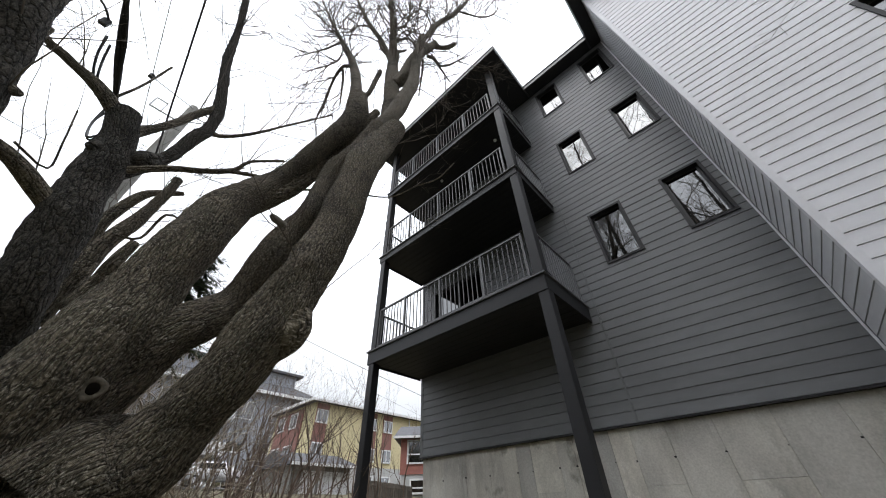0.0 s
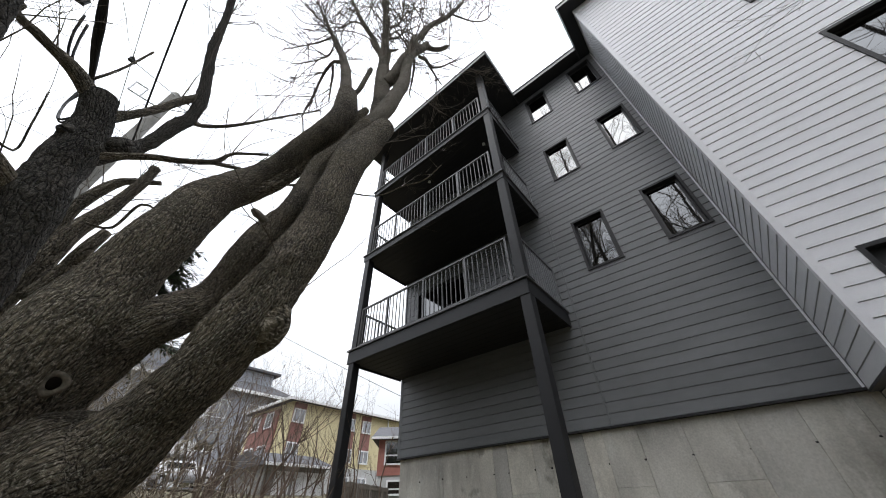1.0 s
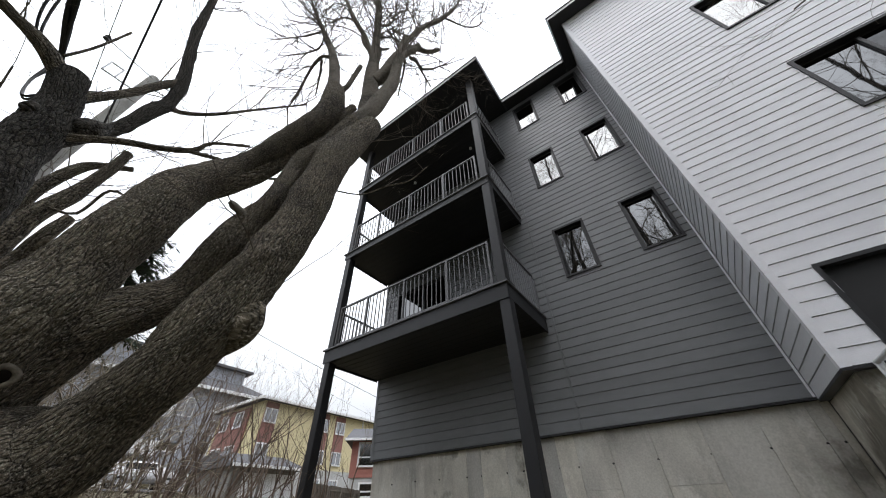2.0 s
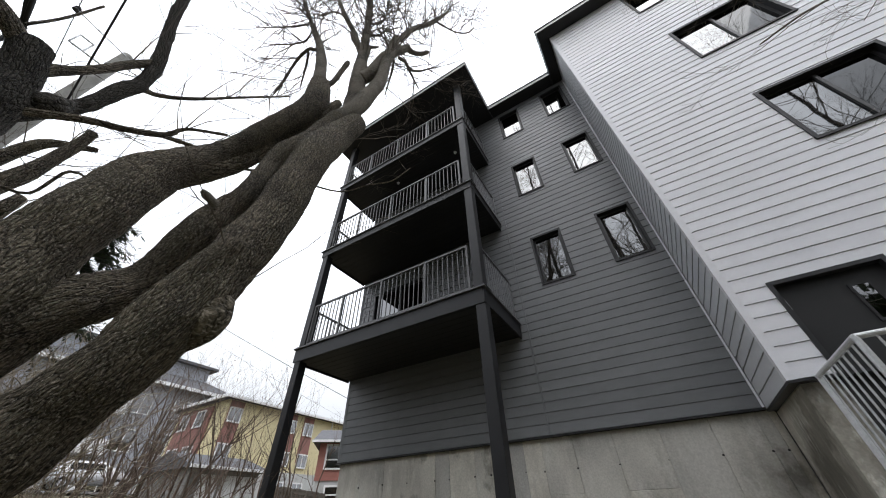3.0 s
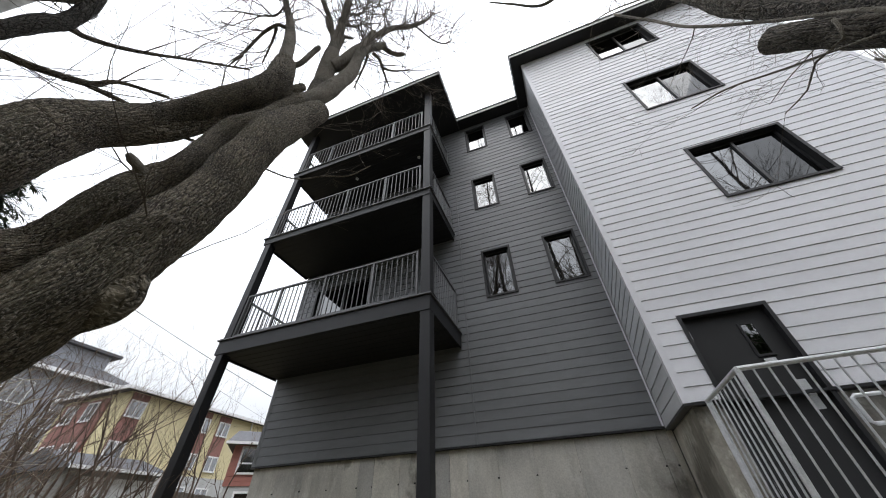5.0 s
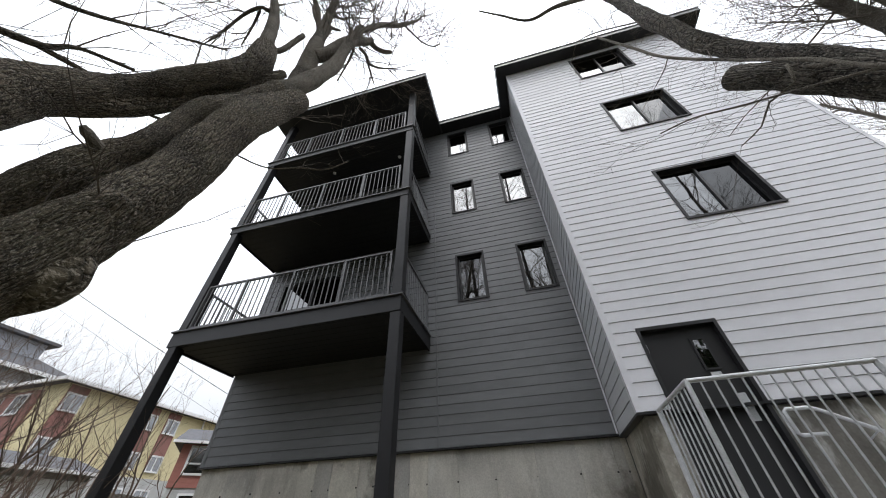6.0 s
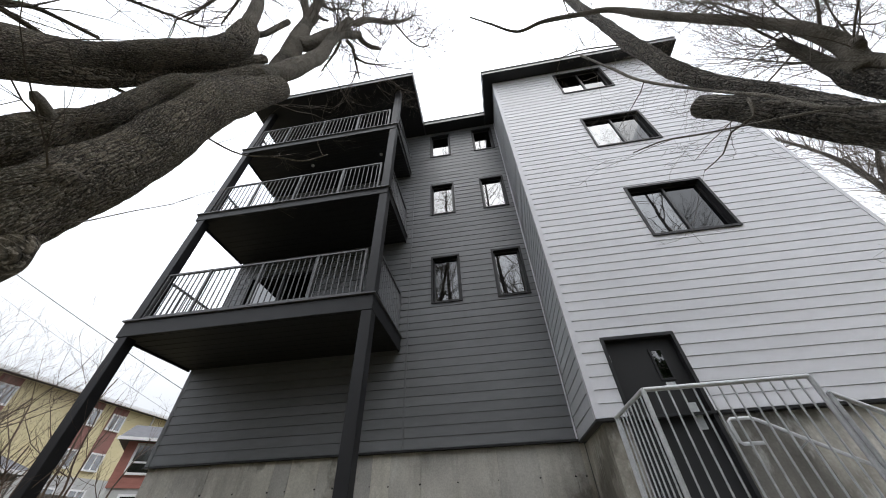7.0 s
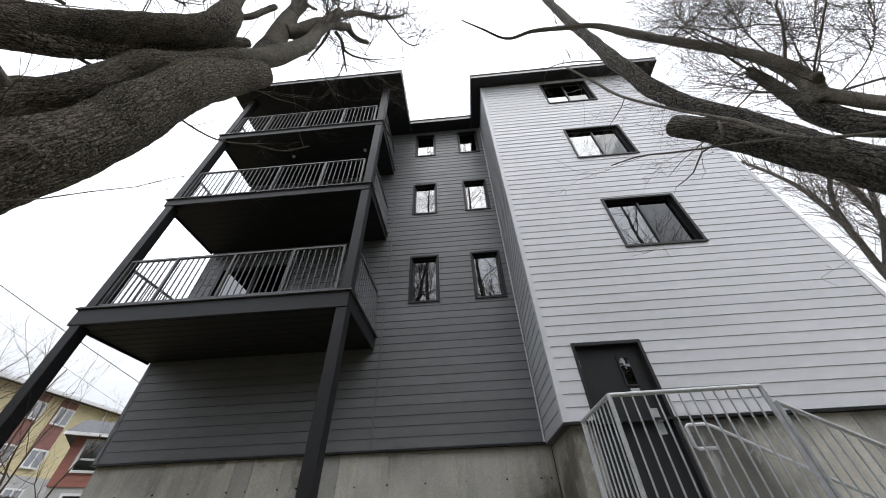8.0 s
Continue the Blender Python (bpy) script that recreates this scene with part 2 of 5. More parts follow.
def glass_material(name, mirror, rough=0.02):
    """Coated double glazing over a dark room: a strong clear reflection."""
    m, n, l, b = material(name, rough, 1.0)
    at = n.new("ShaderNodeTexCoord").outputs["Object"]
    wave = noise_tex(n, l, at, 2.5, 1.0)
    b.inputs["Base Color"].default_value = (mirror * 0.97, mirror * 0.985, mirror, 1)
    relief(n, l, b, wave.outputs[0], 0.03, 0.02)
    return m


GLASS = glass_material("reflective_glazing", 0.20)
SCREENED = glass_material("glazing_behind_insect_screen", 0.075, 0.03)
FARGLASS = glass_material("far_window_glass", 0.28, 0.1)


# ---- mesh helpers ----
def box(bm, x0, x1, y0, y1, z0, z1):
    v = [bm.verts.new((x, y, z)) for x in (x0, x1) for y in (y0, y1) for z in (z0, z1)]
    for f in ((0, 1, 3, 2), (4, 6, 7, 5), (0, 4, 5, 1), (2, 3, 7, 6), (0, 2, 6, 4), (1, 5, 7, 3)):
        bm.faces.new([v[i] for i in f])
    return v


def boxes(*bs, bevel=0.0):
    bm = bmesh.new()
    for b in bs:
        box(bm, *b)
    if bevel:
        bmesh.ops.bevel(bm, geom=bm.edges[:], offset=bevel, segments=2, affect="EDGES")
    return bm


def mesh_of(name, bm, mat, smooth=False):
    me = bpy.data.meshes.new(name)
    bmesh.ops.recalc_face_normals(bm, faces=bm.faces[:])
    bm.to_mesh(me)
    bm.free()
    me.materials.append(mat)
    if smooth:
        me.polygons.foreach_set("use_smooth", [True] * len(me.polygons))
    return me


def base_of(ob):
    top = ob
    while top.parent:
        top = top.parent
    return Matrix.Translation(top.location)


def part(name, bm, mat, parent, label="", smooth=False):
    """Links a bmesh, given in world metres, as one mesh object under a thing or a part."""
    me = bm if isinstance(bm, bpy.types.Mesh) else mesh_of(name, bm, mat, smooth)
    ob = new(name, me)
    ob.parent = parent
    if parent.parent is None:
        ob.matrix_parent_inverse = Matrix.Translation(parent.location).inverted()
    if label:
        ob["label"] = label
    return ob


def thing(name, at, label, category, group="", kind=""):
    e = new(name)
    e.location = at
    e.empty_display_size = 0.2
    return tagged(e, label, category, group, kind)


def solid(name, bm, mat, label, category, kind="structure", smooth=False):
    return tagged(new(name, mesh_of(name, bm, mat, smooth)), label, category, "", kind)


def rod(bm, a, b, r, sides=6):
    a, b = Vector(a), Vector(b)
    m = Matrix.Translation((a + b) / 2) @ (b - a).to_track_quat("Z", "Y").to_matrix().to_4x4()
    bmesh.ops.create_cone(bm, cap_ends=True, segments=sides, radius1=r, radius2=r, depth=(b - a).length, matrix=m)


def bar(bm, a, b, w, h):
    """A square-section bar from a to b, w across and h high."""
    a, b = Vector(a), Vector(b)
    d = (b - a).normalized()
    side = d.cross(Vector((0, 0, 1)))
    side = side.normalized() if side.length > 1e-4 else Vector((1, 0, 0))
    up = side.cross(d).normalized()
    v = [bm.verts.new(e + side * (sx * w / 2) + up * (sz * h / 2)) for e in (a, b) for sx, sz in ((-1, -1), (1, -1), (1, 1), (-1, 1))]
    for f in ((0, 1, 2, 3), (4, 7, 6, 5), (0, 4, 5, 1), (1, 5, 6, 2), (2, 6, 7, 3), (3, 7, 4, 0)):
        bm.faces.new([v[i] for i in f])


def smooth_line(pts, step):
    """Points with radius, glided through and spaced about step metres."""
    p = [np.array(q, float) for q in pts]
    p = [2 * p[0] - p[1]] + p + [2 * p[-1] - p[-2]]
    res = []
    for i in range(1, len(p) - 2):
        k = max(1, int(np.linalg.norm(p[i + 1][:3] - p[i][:3]) / step))
        for j in range(k):
            t = j / k
            a, b, c, d = p[i - 1], p[i], p[i + 1], p[i + 2]
            res.append(0.5 * (2 * b + (c - a) * t + (2 * a - 5 * b + 4 * c - d) * t * t + (3 * b - 3 * c + d - a) * t ** 3))
    res.append(p[-2])
    return np.array(res)


class Tubes:
    """Collects round limbs into one mesh, with lengths and girths as UV in metres."""

    def __init__(self):
        self.v, self.f, self.uv, self.n = [], [], [], 0

    def add(self, line, sides, rough=0.0, seed=0.0, cap=True):
        line = np.asarray(line, float)
        P, R = line[:, :3], np.maximum(line[:, 3], 0.0012)
        T = np.gradient(P, axis=0)
        T /= np.linalg.norm(T, axis=1)[:, None] + 1e-9
        ref = np.array((1.0, 0.13, 0.07)) if abs(T[0][0]) < 0.8 else np.array((0.1, 1.0, 0.1))
        n = ref - T[0] * (ref @ T[0])
        n /= np.linalg.norm(n)
        ang = np.linspace(0, 2 * np.pi, sides + 1)
        cs, sn = np.cos(ang), np.sin(ang)
        length = 0.0
        for i in range(len(P)):
            if i:
                length += np.linalg.norm(P[i] - P[i - 1])
            n = n - T[i] * (n @ T[i])
            n /= np.linalg.norm(n) + 1e-9
            b = np.cross(T[i], n)
            rr = np.full(sides + 1, R[i])
            if rough:
                for k in range(sides):
                    q = P[i] + (n * cs[k] + b * sn[k]) * R[i]
                    rr[k] = R[i] * (1 + rough * (noise.noise(Vector(q) * 2.6 + Vector((seed, 0, 0))) * 1.2
                                                 + noise.noise(Vector(q) * 8.0) * 0.4)) + 0.010 * rough * noise.noise(Vector(q) * 30.0)
                    if sides >= 60:
                        w = noise.noise(Vector(q) * 5.0) * 0.5
                        rid = abs(noise.noise(Vector((cs[k] * R[i] * 26 + w, sn[k] * R[i] * 26 - w, length * 6.5 + seed))))
                        rr[k] += 0.016 * min(rid, 0.35) + 0.004 * noise.noise(Vector((cs[k] * R[i] * 60, sn[k] * R[i] * 60, length * 24)))
                rr[sides] = rr[0]
            ring = P[i] + (np.outer(cs, n) + np.outer(sn, b)) * rr[:, None]
            self.v.extend(ring.tolist())
            self.uv.extend([(a * R[0], length) for a in ang])
        w = sides + 1
        for i in range(len(P) - 1):
            o = self.n + i * w
            for k in range(sides):
                self.f.append((o + k, o + k + 1, o + w + k + 1, o + w + k))
        self.n += len(P) * w
        if cap:
            for i, back in ((0, 1), (len(P) - 1, 0)):
                o = self.n - (len(P) - i) * w
                ids = tuple(range(o, o + sides))
                self.f.append(ids[::-1] if back else ids)

    def mesh(self, name, mat):
        me = bpy.data.meshes.new(name)
        me.from_pydata(self.v, [], self.f)
        uv = me.uv_layers.new(name="UVMap")
        idx = np.empty(len(me.loops), int)
        me.loops.foreach_get("vertex_index", idx)
        uv.data.foreach_set("uv", np.array(self.uv)[idx].ravel())
        me.polygons.foreach_set("use_smooth", [True] * len(me.polygons))
        me.materials.append(mat)
        return me


def grow(tubes, rng, start, heading, length, radius, depth, sides=4, up=0.15, fork=(3, 5), wander=0.25, step=0.16):
    """A bare branch that wanders, thins and forks."""
    n = max(3, int(length / step))
    p, d = np.array(start, float), np.array(heading, float)
    d /= np.linalg.norm(d)
    line = []
    nodes = []
    for i in range(n + 1):
        f = i / n
        line.append((*p, radius * (1 - 0.75 * f)))
        nodes.append((p.copy(), d.copy(), f))
        d = d + rng.normal(0, wander, 3) * 0.5 + np.array((0, 0, up * 0.3))
        d /= np.linalg.norm(d)
        p = p + d * (length / n)
    tubes.add(line, sides, cap=False)
    if depth <= 0:
        return
    for k in range(rng.integers(fork[0], fork[1] + 1)):
        q, e, f = nodes[int(rng.integers(max(1, n // 4), n + 1))]
        side = rng.normal(0, 1, 3)
        side -= e * (side @ e)
        side /= np.linalg.norm(side) + 1e-9
        a = rng.uniform(0.45, 1.0)
        grow(tubes, rng, q, e * np.cos(a) + side * np.sin(a), length * rng.uniform(0.4, 0.7) * (1 - 0.3 * f),
             radius * (1 - 0.7 * f) * 0.62, depth - 1, max(3, sides - 1), up, fork, wander, step * 0.8)


# ---- ground ----
def ground_height(x, y):
    s = min(max((-x - 0.6) / 9.0, 0.0), 1.0)
    return 2.25 * s * s * (3 - 2 * s) + 0.065 * max(0.0, -x - 9.0) * (1 if x > -40 else 40 / -x)


def build_ground():
    xs = np.concatenate([np.linspace(-1500, -60, 8), np.linspace(-50, 20, 71), np.linspace(30, 1500, 8)])
    ys = np.concatenate([np.linspace(-1500, -40, 8), np.linspace(-30, 40, 36), np.linspace(50, 1500, 8)])
    bm = bmesh.new()
    g = [[bm.verts.new((x, y, ground_height(x, y) + 0.04 * noise.noise(Vector((x * 0.4, y * 0.4, 0))) - 0.04)) for y in ys] for x in xs]
    for i in range(len(xs) - 1):
        for j in range(len(ys) - 1):
            bm.faces.new((g[i][j], g[i + 1][j], g[i + 1][j + 1], g[i][j + 1]))
    return solid("ground", bm, GRASS, "dull spring lawn rising gently behind the building", "ground", smooth=True)


build_ground()


def build_road():
    bm = bmesh.new()
    prev = None
    for k in range(40):
        x = -16 - k * 1.2
        row = [bm.verts.new((x, y, ground_height(x, y) + 0.05)) for y in (-6.0, -2.0, 2.0, 5.4)]
        if prev:
            for a in range(3):
                bm.faces.new((prev[a], prev[a + 1], row[a + 1], row[a]))
        prev = row
    return solid("road", bm, ASPHALT, "worn grey asphalt street between the houses", "road", smooth=True)


build_road()

# ---- the building's shell ----
X_CORNER, Y_LIGHT, X_END = 7.412, -1.348, 12.44
Z_SIDING, Z_LIGHT, Z_SOFFIT = 2.50, 2.47, 12.16
ROW = 0.161
STOREY = 2.75
W1, W2, WW, WZ0, WZ1 = 5.138, 6.565, 0.662, 5.170, 6.440
L0, L1 = 9.225, 10.597
D0, D1, DZ0, DZ1 = 7.768, 8.708, 1.41, 3.459
DARK_OPEN = [(x, x + WW, WZ0 + i * STOREY, WZ1 + i * STOREY) for x in (W1, W2) for i in range(3)]
PATIO_OPEN = [(0.46, 2.30, 4.50 + i * STOREY, 6.52 + i * STOREY) for i in range(3)]
LIGHT_OPEN = [(L0, L1, WZ0 + i * STOREY, WZ1 + i * STOREY) for i in range(3)] + [(D0, D1, DZ0, DZ1)]


def wall_mesh(bm, u0, u1, z0, z1, openings, put, thick):
    """A wall of real thickness with its openings left free; put(u, depth, z) gives the place."""
    us = sorted({u0, u1, *[o[k] for o in openings for k in (0, 1) if u0 < o[k] < u1]})
    zs = sorted({z0, z1, *[o[k] for o in openings for k in (2, 3) if z0 < o[k] < z1]})
    for a, b in zip(us, us[1:]):
        for c, d in zip(zs, zs[1:]):
            m, q = (a + b) / 2, (c + d) / 2
            if any(o[0] < m < o[1] and o[2] < q < o[3] for o in openings):
                continue
            v = [bm.verts.new(put(u, w, z)) for u in (a, b) for w in (0, thick) for z in (c, d)]
            for f in ((0, 1, 3, 2), (4, 6, 7, 5), (0, 4, 5, 1), (2, 3, 7, 6), (0, 2, 6, 4), (1, 5, 7, 3)):
                bm.faces.new([v[i] for i in f])
    bmesh.ops.remove_doubles(bm, verts=bm.verts[:], dist=0.0005)


def dark_put(u, w, z):
    return (u, w, z)


def light_put(u, w, z):
    return (u, Y_LIGHT + w, z)


def side_put(u, w, z):
    return (X_CORNER + w, -u, z)


bm = bmesh.new()
wall_mesh(bm, 0.0, X_CORNER, Z_SIDING, 12.3, DARK_OPEN + PATIO_OPEN, dark_put, 0.22)
wall_dark = solid("wall_dark", bm, DARK, "charcoal clapboard wall above a concrete foundation", "wall")
bm = bmesh.new()
wall_mesh(bm, X_CORNER, X_END, Z_LIGHT, 12.3, LIGHT_OPEN, light_put, 0.22)
wall_light = solid("wall_light", bm, LIGHT, "light grey clapboard wall of the projecting wing", "wall")
bm = bmesh.new()
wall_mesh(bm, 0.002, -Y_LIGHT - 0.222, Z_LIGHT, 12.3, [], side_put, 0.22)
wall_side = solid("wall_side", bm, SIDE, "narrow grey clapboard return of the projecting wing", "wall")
solid("wall_west", boxes((-0.0, 0.22, 0.222, 12.0, 0.0, 12.3)), DARK, "charcoal end wall", "wall")
solid("wall_east", boxes((X_END - 0.22, X_END, Y_LIGHT + 0.224, 12.0, 0.0, 12.3)), LIGHT, "light grey end wall", "wall")
solid("wall_back", boxes((0.222, X_END - 0.222, 11.78, 12.0, 0.0, 12.3)), DARK, "charcoal rear wall", "wall")
# added backing, unseen: its near-black colour stands in for the rooms' darkness
solid("room_dark_backing", boxes((0.23, X_CORNER, 0.9, 1.0, 0.1, 12.1), (X_CORNER + 0.25, X_END - 0.25, 0.0, 0.1, 0.1, 12.1)), SOFFIT, "near-black backing standing in for the unlit rooms", "wall")
solid("roof_slab", boxes((0.02, X_END - 0.02, 0.03, 11.9, 12.302, 12.36)), ROOFING, "flat dark roof membrane", "roof")


# ---- roof edges: soffit, fascia and drip edge ----
def roof_edge(name, x0, x1, y0, y1, label):
    t = thing(name, ((x0 + x1) / 2, y1, Z_SOFFIT), label, "roof eave", "roof eaves", "structure")
    part("soffit", boxes((x0 + 0.03, x1 - 0.03, y0 + 0.03, y1, Z_SOFFIT, Z_SOFFIT + 0.03)), SOFFIT, t)
    part("fascia", boxes((x0, x1, y0, y0 + 0.028, Z_SOFFIT - 0.015, 12.31), (x0, x0 + 0.028, y0 + 0.03, y1, Z_SOFFIT - 0.015, 12.31),
                         (x1 - 0.028, x1, y0 + 0.03, y1, Z_SOFFIT - 0.015, 12.31)), BLACK, t)
    part("drip_edge", boxes((x0 - 0.02, x1 + 0.02, y0 - 0.02, y0 + 0.05, 12.312, 12.34), (x0 - 0.02, x0 + 0.05, y0 + 0.052, y1, 12.312, 12.34),
                            (x1 - 0.05, x1 + 0.02, y0 + 0.052, y1, 12.312, 12.34)), DRIP, t, "thin grey metal drip edge")
    part("roof_deck", boxes((x0 + 0.05, x1 - 0.05, y0 + 0.05, y1, 12.20, 12.31)), ROOFING, t)
    return t


roof_edge("balcony_roof", -0.42, 4.96, -2.06, 0.0, "flat black roof overhanging the stacked balconies")
roof_edge("main_eave", 4.964, 7.085, -0.40, 0.0, "black soffit and fascia along the recessed wall")
roof_edge("wing_eave", 7.09, 12.80, -1.70, -0.001, "black overhanging roof edge of the projecting wing")


# ---- foundation ----
def build_foundation():
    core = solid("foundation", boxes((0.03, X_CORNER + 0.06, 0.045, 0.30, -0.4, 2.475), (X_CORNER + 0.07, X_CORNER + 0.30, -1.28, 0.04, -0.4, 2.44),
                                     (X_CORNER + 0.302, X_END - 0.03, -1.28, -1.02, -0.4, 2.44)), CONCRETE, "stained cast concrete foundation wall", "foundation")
    rng = np.random.default_rng(4)

    def panel(x0, x1, y, z0, z1):
        bm = bmesh.new()
        j = rng.uniform(-0.0025, 0.0025)
        box(bm, x0 + 0.0015, x1 - 0.0015, y - 0.016 + j, y + 0.03, z0 + 0.0015, z1 - 0.0015)
        bmesh.ops.bevel(bm, geom=bm.edges[:], offset=0.0035, segments=1, affect="EDGES")
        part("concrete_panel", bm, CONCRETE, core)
    x = 0.032
    while x < X_CORNER - 0.1:
        w = min(float(rng.choice((0.30, 0.61, 0.58, 0.61, 0.5))), X_CORNER - 0.02 - x)
        split = float(rng.choice((1.75, 0.9, 0.6, 0.9, 1.55)))
        panel(x, x + w, 0.045, -0.3, split)
        panel(x, x + w, 0.045, split, 2.472)
        for zt in (0.7, 1.35, 2.05):
            for xt in (x + w - 0.012,):
                bm = bmesh.new()
                rod(bm, (xt, 0.026, zt + rng.uniform(-.02, .02)), (xt, 0.034, zt), float(rng.uniform(0.008, 0.017)), 7)
                part("tie_hole", bm, SOFFIT, core, "dark form tie mark")
        x += w
    x = X_CORNER + 0.305
    while x < X_END - 0.15:
        w = min(0.61, X_END - 0.035 - x)
        panel(x, x + w, -1.28, -0.3, 1.3)
        panel(x, x + w, -1.28, 1.3, 2.438)
        x += w
    return core


# ---- siding boards, each with its lapped edge ----
def clapboard(wall, mat, u0, u1, z0, z1, openings, put, joints, rng):
    store = {}
    z, k = z0, 0
    while z < z1 - 0.02:
        top = min(z + ROW, z1)
        cuts = {u0, u1}
        for o in openings:
            if o[2] < top and o[3] > z:
                cuts |= {max(u0, o[0]), min(u1, o[1])}
        if joints:
            cuts.add(round(u0 + (u1 - u0) * float(rng.uniform(0.1, 0.9)), 1))
        us = sorted(cuts)
        for a, b in zip(us, us[1:]):
            if b - a < 0.01:
                continue
            lo, hi = z, top
            for o in openings:
                if o[0] < (a + b) / 2 < o[1] and o[2] < hi and o[3] > lo:
                    if o[2] <= lo and o[3] >= hi:
                        lo = hi
                    elif o[2] > lo:
                        hi = o[2]
                    else:
                        lo = o[3]
            if hi - lo < 0.01:
                continue
            key = (round(b - a, 2), round(hi - lo, 3), round(lo - z, 3))
            if key not in store:
                w, h = b - a, hi - lo
                low = 0.007 if lo == z else 0.0
                f = lambda q: -0.021 + 0.008 * (lo - z + q) / ROW
                pts = [(s, d, q) for s in (0.0, w) for d, q in ((f(low), low), (f(h), h), (0.0, h), (0.0, low))]
                o0 = Vector(put(0, 0, 0))
                bm = bmesh.new()
                v = [bm.verts.new(Vector(put(s, d - 0.0005, q)) - o0) for s, d, q in pts]
                for fc in ((0, 1, 2, 3), (4, 7, 6, 5), (0, 4, 5, 1), (1, 5, 6, 2), (2, 6, 7, 3), (3, 7, 4, 0)):
                    bm.faces.new([v[i] for i in fc])
                store[key] = mesh_of("siding_board", bm, mat)
            ob = new("siding_board", store[key])
            ob.parent = wall
            ob.location = put(a, 0, lo)
        z = top
        k += 1


# ---- windows and doors of the building ----
def window(x0, x1, z0, z1, y, style, label):
    """A dark-framed window set back in its opening, with a projecting surround."""
    t = thing("window", ((x0 + x1) / 2, y, z0), label, "window", "windows of the apartment building", "structure")
    e, d = 0.038, 0.105
    part("surround", boxes((x0 - 0.012, x0 + 0.034, y - 0.034, y + d, z0 - 0.012, z1 + 0.012), (x1 - 0.034, x1 + 0.012, y - 0.034, y + d, z0 - 0.012, z1 + 0.012),
                           (x0 + 0.034, x1 - 0.034, y - 0.034, y + d, z1 - 0.034, z1 + 0.012), (x0 + 0.034, x1 - 0.034, y - 0.034, y + d, z0 - 0.012, z0 + 0.034)), STEEL, t)
    part("sill", boxes((x0 - 0.012, x1 + 0.012, y - 0.044, y - 0.0345, z0 - 0.016, z0 + 0.02)), STEEL, t)
    a, b, c, g = x0 + 0.036, x1 - 0.036, z0 + 0.036, z1 - 0.036
    sash = [(a, b, y + 0.06, y + d, c, c + e), (a, b, y + 0.06, y + d, g - e, g), (a, a + e, y + 0.06, y + d, c + e, g - e), (b - e, b, y + 0.06, y + d, c + e, g - e)]
    if style == "slider":
        m = (a + b) / 2
        sash.append((m - 0.022, m + 0.022, y + 0.05, y + d, c + e, g - e))
        part("window_frame", boxes(*sash, bevel=0.003), BLACK, t)
        part("pane", boxes((a + e, m - 0.022, y + 0.082, y + 0.094, c + e, g - e)), GLASS, t)
        part("pane", boxes((m + 0.022, b - e, y + 0.082, y + 0.094, c + e, g - e)), SCREENED, t, "pane behind a grey insect screen")
    else:
        part("window_frame", boxes(*sash, bevel=0.003), BLACK, t)
        part("pane", boxes((a + e, b - e, y + 0.082, y + 0.094, c + e, g - e)), GLASS, t)
    return t


for o in DARK_OPEN:
    window(*o, 0.0, "fixed", "small charcoal-framed window reflecting bare branches")
for o in LIGHT_OPEN[:3]:
    window(*o, Y_LIGHT, "slider", "dark-framed sliding window, one half screened")


def patio_door(x0, x1, z0, z1):
    t = thing("patio_door", ((x0 + x1) / 2, 0.0, z0), "black-framed sliding patio door on a balcony", "door", "patio doors", "structure")
    m, e = (x0 + x1) / 2, 0.06
    part("door_frame", boxes((x0, x1, -0.03, 0.10, z1 - e, z1), (x0, x1, -0.03, 0.10, z0, z0 + 0.04), (x0, x0 + e, -0.03, 0.10, z0 + 0.04, z1 - e),
                             (x1 - e, x1, -0.03, 0.10, z0 + 0.04, z1 - e), (m - 0.04, m + 0.04, 0.0, 0.10, z0 + 0.04, z1 - e)), BLACK, t)
    part("pane", boxes((x0 + e, m - 0.04, 0.05, 0.065, z0 + 0.04, z1 - e)), GLASS, t)
    part("pane", boxes((m + 0.04, x1 - e, 0.05, 0.065, z0 + 0.04, z1 - e)), SCREENED, t)


for o in PATIO_OPEN:
    patio_door(*o)


